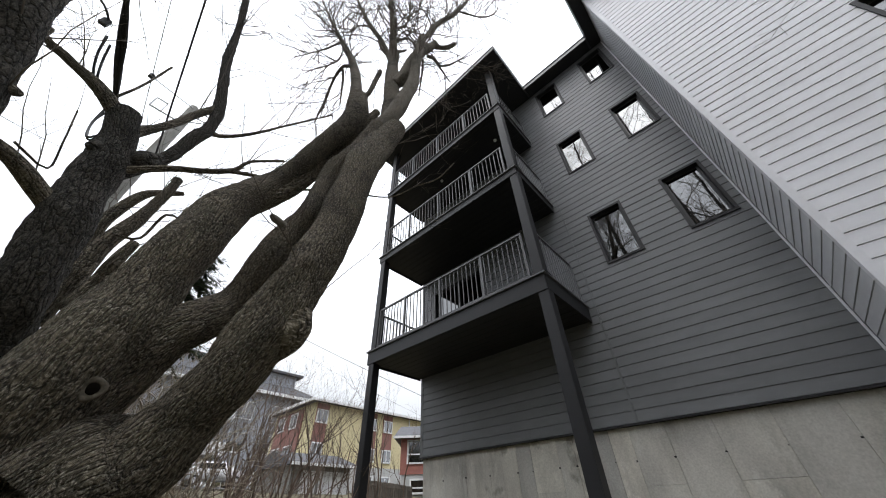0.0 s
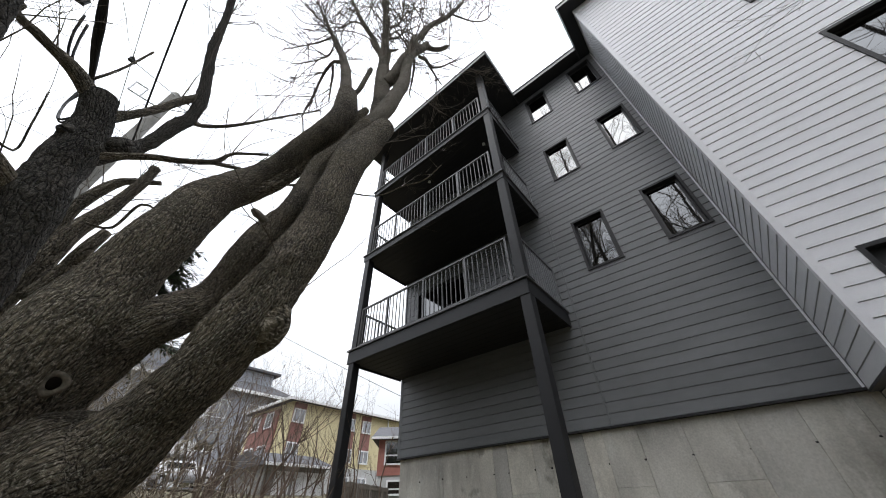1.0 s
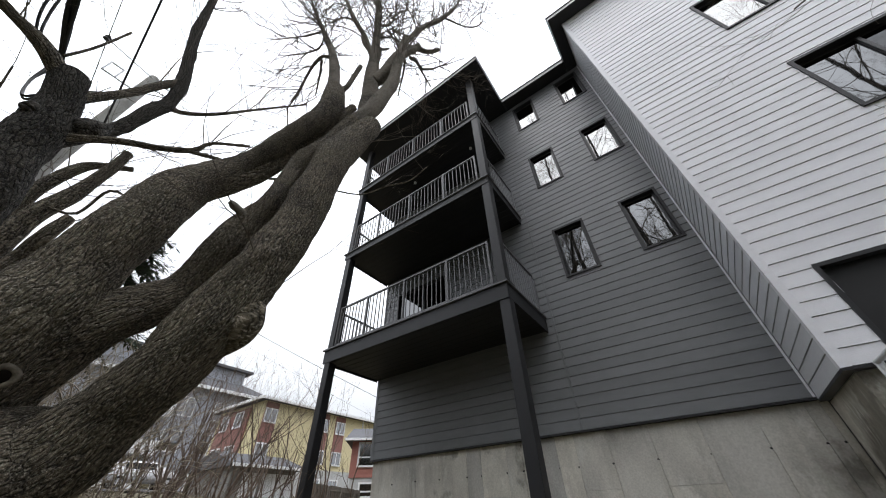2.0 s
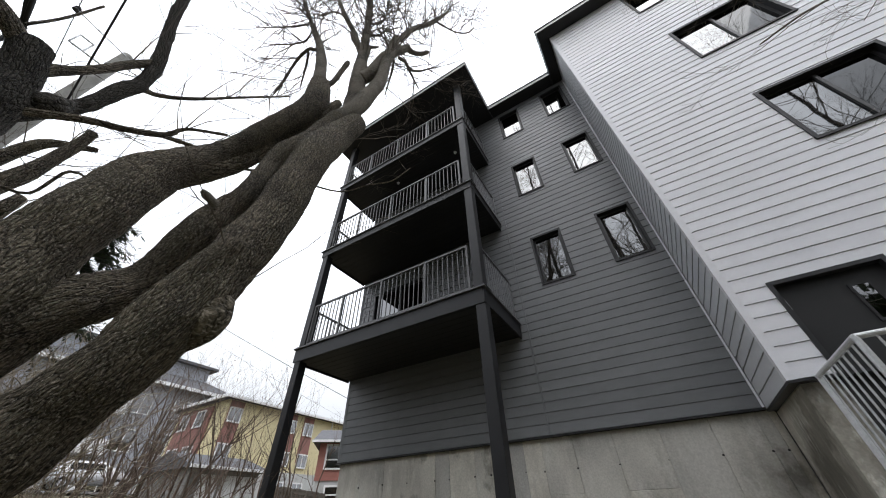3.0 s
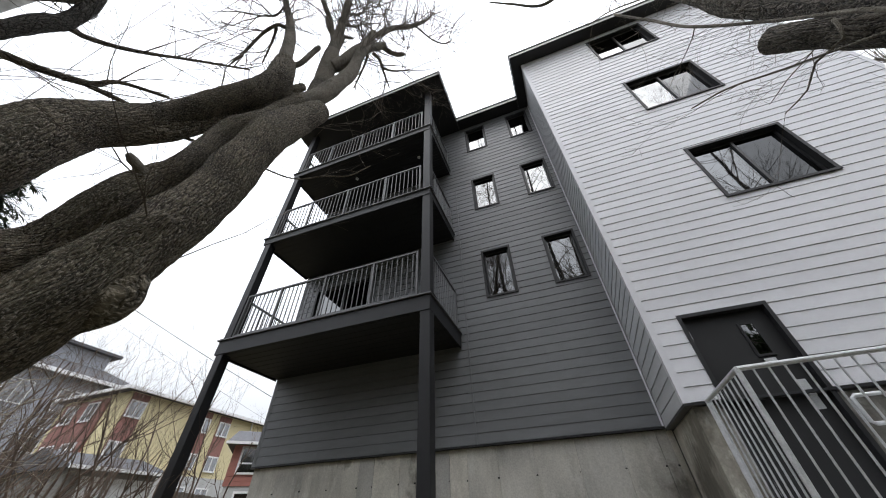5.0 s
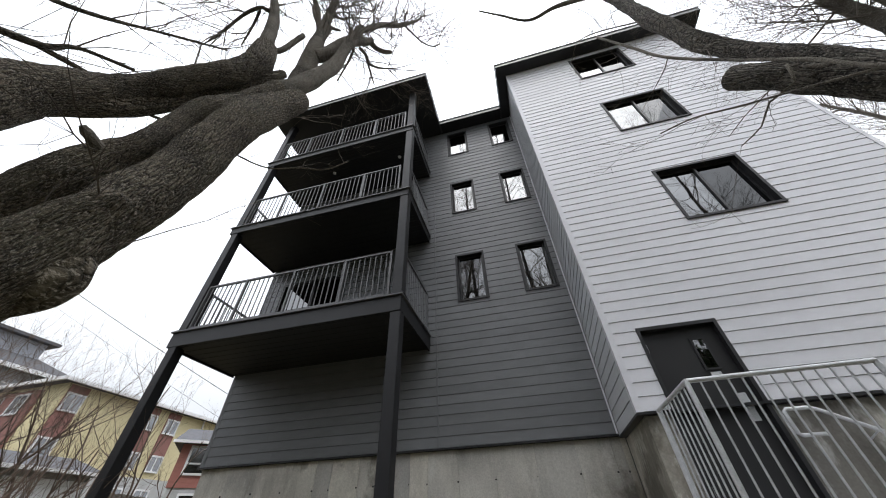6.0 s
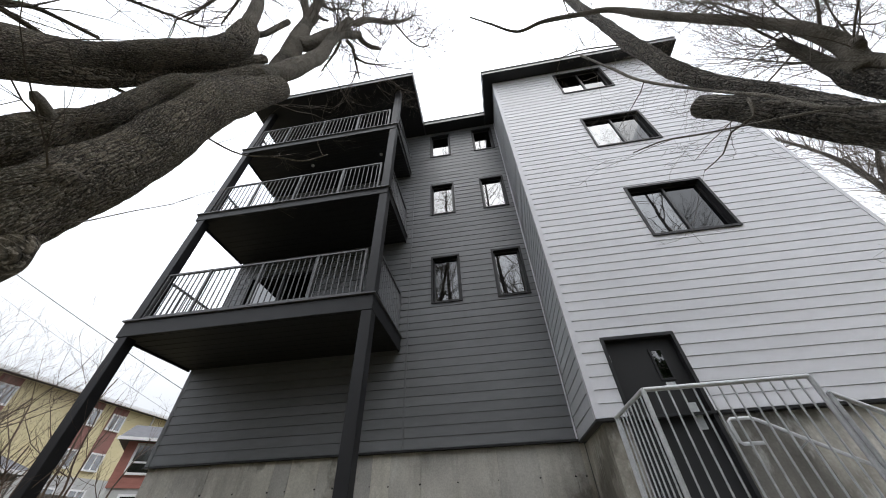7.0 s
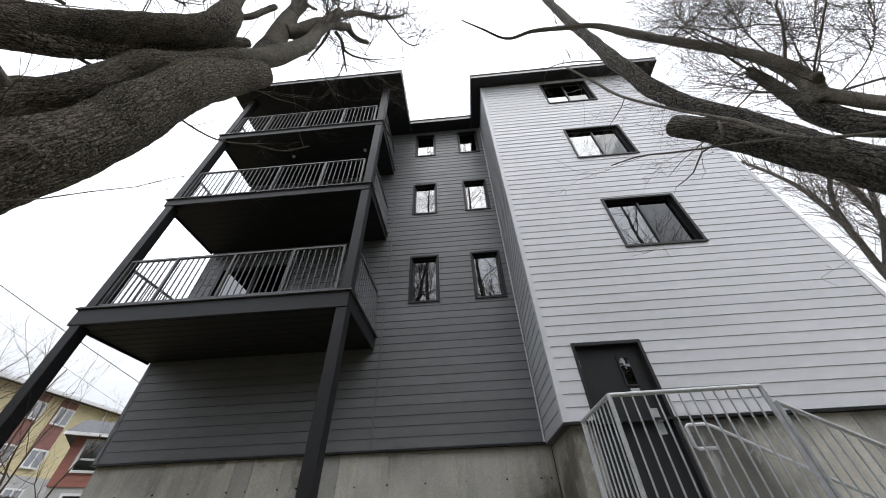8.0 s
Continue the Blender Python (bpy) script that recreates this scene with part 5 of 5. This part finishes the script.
# ---- a dark conifer behind the maple ----
def conifer(x, y, top, seed):
    z0 = ground_height(x, y) - 0.1
    t = thing("conifer", (x, y, z0), "dark green conifer with drooping boughs", "tree")
    rng = np.random.default_rng(seed)
    tb = Tubes()
    tb.add(smooth_line([(x, y, z0, 0.16), (x, y, (z0 + top) / 2, 0.10), (x, y, top, 0.015)], 0.3), 10, 0.05)
    part("trunk", tb.mesh("trunk", BARK_DARK), BARK_DARK, t)
    boughs, v, f = Tubes(), [], []
    z = z0 + (top - z0) * 0.60
    while z < top - 0.1:
        reach = 0.3 + 0.5 * (top - z) ** 0.75
        for k in range(9):
            a = rng.uniform(0, 6.28)
            L = reach * rng.uniform(0.6, 1.1)
            pts = [(x + math.cos(a) * L * s, y + math.sin(a) * L * s, z + 0.12 * s - 0.35 * L * s * s, 0.012 * (1 - 0.8 * s)) for s in np.linspace(0, 1, 7)]
            boughs.add(pts, 4, cap=False)
            for s in np.linspace(0.25, 1.0, int(8 + L * 14)):
                c = np.array([x + math.cos(a) * L * s, y + math.sin(a) * L * s, z + 0.12 * s - 0.35 * L * s * s])
                for side in (-1, 1):
                    d = np.array([math.cos(a + side * 0.9), math.sin(a + side * 0.9), rng.uniform(-0.5, 0.1)]) * rng.uniform(0.10, 0.24) * (1.15 - s * 0.5)
                    w = np.array([-d[1], d[0], 0]) * 0.16 + np.array([0, 0, 0.012])
                    o = len(v)
                    v += [tuple(c), tuple(c + d * 0.5 + w), tuple(c + d), tuple(c + d * 0.5 - w)]
                    f.append((o, o + 1, o + 2, o + 3))
        z += 0.17
    part("branchwork", boughs.mesh("branchwork", BARK_DARK), BARK_DARK, t)
    me = bpy.data.meshes.new("needles")
    me.from_pydata(v, [], f)
    me.materials.append(NEEDLE)
    tagged(part("foliage", me, NEEDLE, t, "dark green needle sprays"), kind="stuff")


for i, (x, y, z) in enumerate([(-2.35, -5.32, 6.99)]):
    conifer(x, y, z, 90 + i)


# ---- utility pole and its lines ----
POLE_AT = (-0.77, -7.05, 9.28)
def utility_pole(x, y, top):
    z0 = ground_height(x, y) - 0.1
    t = thing("utility_pole", (x, y, z0), "pale concrete utility pole carrying thin lines", "utility pole")
    tb = Tubes()
    tb.add([(x, y, z0, 0.125), (x, y, z0 + 4, 0.115), (x, y, top - 0.05, 0.10), (x, y, top, 0.09)], 20)
    part("shaft", tb.mesh("shaft", POLE), POLE, t)
    bm = bmesh.new()
    rod(bm, (x + 0.1, y, top - 0.15), (x + 0.15, y - 0.9, top - 0.02), 0.012, 8)
    part("arm", bm, GALV, t)
    bm = bmesh.new()
    for k in range(4):
        rod(bm, (x + 0.15, y - 0.9, top - 0.06 + 0.035 * k), (x + 0.15, y - 0.9, top - 0.04 + 0.035 * k), 0.05 if k % 2 == 0 else 0.03, 12)
    part("insulator", bm, CABLE, t, "ribbed dark insulator")
    bm = boxes((x + 0.11, x + 0.14, y - 0.38, y - 0.355, top - 0.80, top - 0.50), (x + 0.11, x + 0.14, y - 0.58, y - 0.555, top - 0.80, top - 0.50),
               (x + 0.11, x + 0.14, y - 0.58, y - 0.10, top - 0.82, top - 0.80), (x + 0.11, x + 0.14, y - 0.58, y - 0.355, top - 0.50, top - 0.48))
    part("bracket", bm, GALV, t, "square steel line bracket")


utility_pole(*POLE_AT)


def line_between(a, b, r, sag, label, name="overhead_cable"):
    t = thing(name, b, label, "cable", "overhead cables")
    tb = Tubes()
    a, b = np.array(a), np.array(b)
    tb.add([(*(a + (b - a) * s - np.array((0, 0, sag * 4 * s * (1 - s)))), r) for s in np.linspace(0, 1, 40)], 6)
    part("strand", tb.mesh("strand", CABLE), CABLE, t)
    return t


for a, b, r, sag in (((2.46, -7.45, 8.51), (-0.78, -6.94, 7.18), 0.016, 0.0),
    ((1.62, -8.02, 9.11), (-1.20, -7.46, 7.86), 0.007, 0),
    ((0.18, -6.63, 18.44), (-2.87, -5.97, 7.69), 0.008, 0),
    ((1.48, -7.72, 10.63), (0.65, -7.02, 9.50), 0.006, 0),
    ((0.59, -8.17, 5.64), (-1.66, -7.68, 7.29), 0.005, 0.05),
    ((-7.31, -1.97, 7.88), (-1.43, 5.90, 3.75), 0.009, 0.1),
    ((-8.91, -0.42, 7.73), (-2.62, 7.52, 3.26), 0.004, 0.1),
    ((1.30, -7.15, 10.27), (-2.83, -6.69, 8.42), 0.005, 0)):
    line_between(a, b, r, sag, "thin black overhead line strung from the pole")
BUNDLE = ((2.10, -8.08, 7.58), (0.38, -7.59, 6.79), (1.70, -7.97, 7.06))
bundle = thing("cable_bundle", BUNDLE[1], "thick bundle of black overhead cables with a splice box", "cable", "overhead cables")
for k, (dx, dy) in enumerate(((0, 0), (0.05, 0.0), (0.025, 0.04), (-0.03, 0.03), (0.07, 0.05))):
    a, b = np.array(BUNDLE[0]), np.array(BUNDLE[1])
    tb = Tubes()
    tb.add([(*(a + (b - a) * s + np.array((dx, dy, 0)) + 0.01 * math.sin(9 * s + k)), 0.024) for s in np.linspace(0, 1, 30)], 8)
    part("strand", tb.mesh("strand", CABLE), CABLE, bundle)
mid = np.array(BUNDLE[2])
bmx = boxes((mid[0] - 0.03, mid[0] + 0.03, mid[1] - 0.07, mid[1] + 0.02, mid[2] - 0.08, mid[2] + 0.08), bevel=0.01)
part("splice_box", bmx, CABLE, bundle, "dark grey splice box")
for pts in ([(1.66, -7.87, 6.87), (1.53, -7.82, 6.60), (1.38, -7.73, 6.37), (1.22, -7.58, 6.17)],
    [(1.53, -7.83, 6.90), (1.40, -7.77, 6.63), (1.25, -7.66, 6.35), (0.60, -7.60, 6.68)],
    [(1.98, -8.08, 7.06), (1.85, -8.05, 7.14), (1.72, -7.99, 7.13)],
    [(0.49, -7.60, 6.72), (0.49, -7.61, 6.36), (0.57, -7.50, 5.97), (0.64, -7.39, 6.08)],
    [(0.51, -7.64, 6.74), (0.49, -7.60, 6.28), (0.55, -7.46, 5.95), (0.63, -7.35, 6.27)]):
    tb = Tubes()
    tb.add(smooth_line([(*p, 0.016) for p in pts], 0.05), 7)
    part("cable_loop", tb.mesh("cable_loop", CABLE), CABLE, bundle)


# ---- houses beyond ----
def far_window(house, face, at, w, h, depth_to, mullions=1):
    """A white-framed window on a house's wall; face: the wall's axis, at: its centre."""
    x, y, z = at
    s = -1 if depth_to < 0 else 1
    def slab(u0, u1, z0, z1, d0, d1):
        if face == "x":
            return (x + min(s * d0, s * d1), x + max(s * d0, s * d1), y + u0, y + u1, z + z0, z + z1)
        return (x + u0, x + u1, y + min(s * d0, s * d1), y + max(s * d0, s * d1), z + z0, z + z1)
    e = 0.09
    bs = [slab(-w / 2, w / 2, h / 2 - e, h / 2, 0, 0.06), slab(-w / 2, w / 2, -h / 2, -h / 2 + e, 0, 0.08), slab(-w / 2, -w / 2 + e, -h / 2 + e, h / 2 - e, 0, 0.06), slab(w / 2 - e, w / 2, -h / 2 + e, h / 2 - e, 0, 0.06)]
    if mullions:
        bs.append(slab(-0.04, 0.04, -h / 2 + e, h / 2 - e, 0, 0.05))
    fr = part("window", boxes(*bs), WHITE, house, "white-framed window")
    part("pane", boxes(slab(-w / 2 + e, w / 2 - e, -h / 2 + e, h / 2 - e, 0.004, 0.03)), FARGLASS, fr)


def yellow_house():
    x1, y0, y1, zt = -18.8, 6.9, 19.0, 8.35
    t = thing("yellow_house", (-22, 12, 3.0), "two-storey yellow terrace with brick-red panels", "house")
    part("wall", boxes((-25.2, x1, y0, y1, 2.0, zt)), YELLOW, t, "pale yellow clad walls")
    part("base", boxes((-25.2, x1 + 0.06, y0 - 0.06, y1 + 0.06, 1.5, 4.45)), PLASTER, t, "grey plastered ground floor")
    part("roof", boxes((-25.7, x1 + 0.55, y0 - 0.5, y1 + 0.5, zt, zt + 0.10)), SHINGLE, t)
    part("gutter", boxes((x1 + 0.55, x1 + 0.68, y0 - 0.55, y1 + 0.55, zt - 0.06, zt + 0.12), (-25.7, x1 + 0.54, y0 - 0.64, y0 - 0.51, zt - 0.06, zt + 0.12)), WHITE, t, "white gutter")
    part("brick_side", boxes((-24.6, -20.4, y0 - 0.12, y0 + 0.02, 2.0, zt - 0.25)), BRICK, t, "red brick side bay")
    for yc in (7.55, 12.2, 13.9):
        part("panel", boxes((x1, x1 + 0.05, yc - 0.5, yc + 0.5, 5.1, zt - 0.05)), BRICK, t, "brick-red panel")
        far_window(t, "x", (x1 + 0.06, yc, 7.42), 0.95, 0.95, 1)
        far_window(t, "x", (x1 + 0.06, yc, 5.25), 0.95, 0.95, 1)
        far_window(t, "x", (x1 + 0.10, yc, 3.6), 1.0, 0.6, 1)
    for xc in (-21.6, -23.6):
        far_window(t, "y", (xc, y0 - 0.13, 7.4), 1.1, 1.1, -1)
        far_window(t, "y", (xc, y0 - 0.13, 5.1), 1.3, 1.3, -1)
    part("balcony_post", boxes((x1 + 0.9, x1 + 1.0, 15.3, 15.4, 2.2, 4.6)), WOODF, t)
    part("downspout", boxes((x1 + 0.06, x1 + 0.14, 16.3, 16.38, 2.5, zt)), WHITE, t)


yellow_house()


def garage():
    t = thing("garden_shed", (-12.0, 4.0, 2.2), "grey shed with white doors and a shallow roof", "shed")
    part("wall", boxes((-15.5, -11.6, 2.7, 5.9, 1.8, 3.55)), BLOCK, t, "grey block walls")
    for k in range(9):
        part("course", boxes((-15.51, -11.59, 2.68, 2.699, 1.85 + 0.19 * k, 2.025 + 0.19 * k)), BLOCK, t)
    bm = bmesh.new()
    ring = [(-11.2, 3.50), (-11.2, 3.58), (-13.5, 4.25), (-15.9, 3.58), (-15.9, 3.50)]
    vs = [[bm.verts.new((x, y, z)) for x, z in ring] for y in (2.4, 6.2)]
    bm.faces.new(vs[0])
    bm.faces.new(vs[1][::-1])
    for i in range(5):
        bm.faces.new((vs[0][i], vs[0][(i + 1) % 5], vs[1][(i + 1) % 5], vs[1][i]))
    part("roof", bm, SHINGLE, t)
    part("gutter", boxes((-11.19, -11.08, 2.4, 6.2, 3.46, 3.58)), WHITE, t)
    for y in (3.6, 4.55, 5.4):
        part("door", boxes((-11.6, -11.56, y - 0.4, y + 0.4, 1.9, 3.3)), WHITE, t, "white shed door")


garage()


def red_house():
    t = thing("red_house", (-9.0, 9.5, 2.4), "small house with red boards and white windows", "house")
    m = Matrix.Translation((-10.5, 8.45, 0)) @ Matrix.Rotation(radians(42), 4, "Z")

    def put(name, bm, mat, label=""):
        bm.transform(m)
        return part(name, bm, mat, t, label)
    put("wall", boxes((0.0, 5.0, 0.0, 5.0, 3.25, 5.0)), REDWOOD, "red board walls")
    for i in range(9):
        z = 3.25 + i * 0.195
        put("board", boxes((-0.02, 5.0, -0.022 + 0.002 * (i % 2), -0.001, z, z + 0.185)), REDWOOD)
    put("base", boxes((0.05, 5.0, 0.03, 5.0, 1.8, 3.249)), PLASTER, "pale concrete base")
    bm = bmesh.new()
    ring = [(-0.45, 4.98), (-0.45, 5.06), (2.5, 6.1), (5.4, 5.06), (5.4, 4.98)]
    vs = [[bm.verts.new((x, y, z)) for y, z in ring] for x in (-0.4, 5.4)]
    bm.faces.new(vs[0])
    bm.faces.new(vs[1][::-1])
    for i in range(5):
        bm.faces.new((vs[0][i], vs[0][(i + 1) % 5], vs[1][(i + 1) % 5], vs[1][i]))
    put("roof", bm, SHINGLE, "grey shingle roof")
    put("gutter", boxes((-0.42, 5.4, -0.57, -0.46, 4.95, 5.07)), WHITE, "white gutter")
    for x0, x1, z0, z1 in ((0.35, 1.45, 3.72, 4.92), (0.55, 1.45, 2.35, 3.05)):
        fr = put("window", boxes((x0, x1, -0.09, -0.025, z0, z0 + 0.09), (x0, x1, -0.09, -0.025, z1 - 0.09, z1), (x0, x0 + 0.09, -0.09, -0.025, z0 + 0.09, z1 - 0.09), (x1 - 0.09, x1, -0.09, -0.025, z0 + 0.09, z1 - 0.09),
                                 (x0 + 0.09, x1 - 0.09, -0.08, -0.025, z0 + (z1 - z0) * 0.36, z0 + (z1 - z0) * 0.36 + 0.07)), WHITE, "white-framed window")
        bm = boxes((x0 + 0.09, x1 - 0.09, -0.05, -0.03, z0 + 0.09, z1 - 0.09))
        bm.transform(m)
        part("pane", bm, FARGLASS, fr)


red_house()


def grey_block():
    t = thing("apartment_building", (-42, 10, 3), "tall grey apartment block with white trim", "building")
    x1, zt = -33.5, 12.2
    part("wall", boxes((-52, x1, -2.0, 15.0, 2.0, zt)), GREYCLAD, t, "blue-grey clad walls")
    bm = bmesh.new()
    low = [bm.verts.new(p) for p in ((-52.8, -2.8, zt), (x1 + 0.8, -2.8, zt), (x1 + 0.8, 15.8, zt), (-52.8, 15.8, zt))]
    high = [bm.verts.new(p) for p in ((-48, 1.5, zt + 2.8), (x1 - 4.5, 1.5, zt + 2.8), (x1 - 4.5, 11.0, zt + 2.8), (-48, 11.0, zt + 2.8))]
    bm.faces.new(low[::-1])
    bm.faces.new(high)
    for i in range(4):
        bm.faces.new((low[i], low[(i + 1) % 4], high[(i + 1) % 4], high[i]))
    part("roof", bm, SHINGLE, t, "dark grey hipped roof")
    part("upper_storey", boxes((-50.0, x1 - 2.6, -1.0, 12.4, zt + 0.6, zt + 3.1)), GREYCLAD, t, "set-back grey upper storey")
    part("upper_roof", boxes((-50.6, x1 - 2.0, -1.6, 13.0, zt + 3.1, zt + 3.35)), SHINGLE, t)
    part("eave_trim", boxes((x1 + 0.8, x1 + 0.95, -2.9, 15.9, zt - 0.25, zt + 0.05)), WHITE, t)
    for z in (4.6, 7.4, 10.3):
        for y in (0.0, 3.4, 6.8, 10.2, 13.2):
            far_window(t, "x", (x1 + 0.01, y, z), 1.7, 1.7, 1)
        part("balcony", boxes((x1, x1 + 1.5, 1.0, 5.6, z - 1.35, z - 1.2), (x1 + 1.44, x1 + 1.5, 1.0, 5.6, z - 1.19, z - 0.3)), WHITE, t)


grey_block()


def parked_car(x, y):
    z = ground_height(x, y) + 0.05
    t = thing("parked_car", (x, y, z), "white hatchback parked in the street", "car")
    prof = [(-2.1, 0.35), (-2.1, 0.85), (-1.9, 1.0), (-1.5, 1.42), (0.3, 1.46), (1.0, 0.98), (1.9, 0.85), (2.1, 0.6), (2.1, 0.35)]
    bm = bmesh.new()
    a = [bm.verts.new((x - 0.85, y + p, z + q)) for p, q in prof]
    b = [bm.verts.new((x + 0.85, y + p, z + q)) for p, q in prof]
    bm.faces.new(a[::-1])
    bm.faces.new(b)
    for i in range(len(prof)):
        bm.faces.new((a[i], a[(i + 1) % len(prof)], b[(i + 1) % len(prof)], b[i]))
    bmesh.ops.bevel(bm, geom=bm.edges[:], offset=0.08, segments=3, affect="EDGES")
    part("body", bm, CARPAINT, t, "white painted body", True)
    part("side_window", boxes((x + 0.84, x + 0.865, y - 1.3, y + 0.35, z + 1.0, z + 1.32)), FARGLASS, t)
    part("rear_light", boxes((x + 0.6, x + 0.86, y - 2.12, y - 2.0, z + 0.75, z + 0.95)), REDLENS, t, "red tail light")
    for dy in (-1.3, 1.3):
        for dx in (-0.8, 0.8):
            bm = bmesh.new()
            rod(bm, (x + dx - 0.1, y + dy, z + 0.31), (x + dx + 0.1, y + dy, z + 0.31), 0.31, 20)
            w = part("wheel", bm, TYRE, t)
            bm = bmesh.new()
            rod(bm, (x + dx - 0.105, y + dy, z + 0.31), (x + dx + 0.105, y + dy, z + 0.31), 0.19, 14)
            part("rim", bm, GALV, w)


parked_car(-25.0, 3.4)
parked_car(-24.0, -1.6)


def lattice_fence():
    t = thing("fence", (-8.0, 5.2, 2.0), "dark weathered board fence at the lawn's edge", "fence")
    a, b = Vector((-8.7, 4.4, 0)), Vector((-7.3, 6.4, 0))
    d = (b - a).normalized()
    n = 26
    for i in range(n + 1):
        q = a + (b - a) * (i / n)
        z = ground_height(q.x, q.y)
        part("post" if i % 6 == 0 else "slat", boxes((q.x - 0.05, q.x + 0.05, q.y - 0.05, q.y + 0.05, z - 0.05, z + 0.60)) if i % 6 == 0 else
             boxes((q.x - 0.012, q.x + 0.012, q.y - 0.055, q.y + 0.055, z + 0.02, z + 0.62)), WOODF, t)
    for h in (0.12, 0.5):
        bm = bmesh.new()
        bar(bm, a + Vector((0.03, 0, ground_height(a.x, a.y) + h)), b + Vector((0.03, 0, ground_height(b.x, b.y) + h)), 0.03, 0.08)
        part("rail", bm, WOODF, t)


lattice_fence()

# ---- last: the many pieces of the walls ----
rng_boards = np.random.default_rng(11)
build_foundation()
clapboard(wall_dark, DARK, 0.0, X_CORNER - 0.025, Z_SIDING, Z_SOFFIT, DARK_OPEN + PATIO_OPEN, dark_put, True, rng_boards)
clapboard(wall_light, LIGHT, X_CORNER + 0.0, X_END, Z_LIGHT, Z_SOFFIT, LIGHT_OPEN, light_put, True, rng_boards)
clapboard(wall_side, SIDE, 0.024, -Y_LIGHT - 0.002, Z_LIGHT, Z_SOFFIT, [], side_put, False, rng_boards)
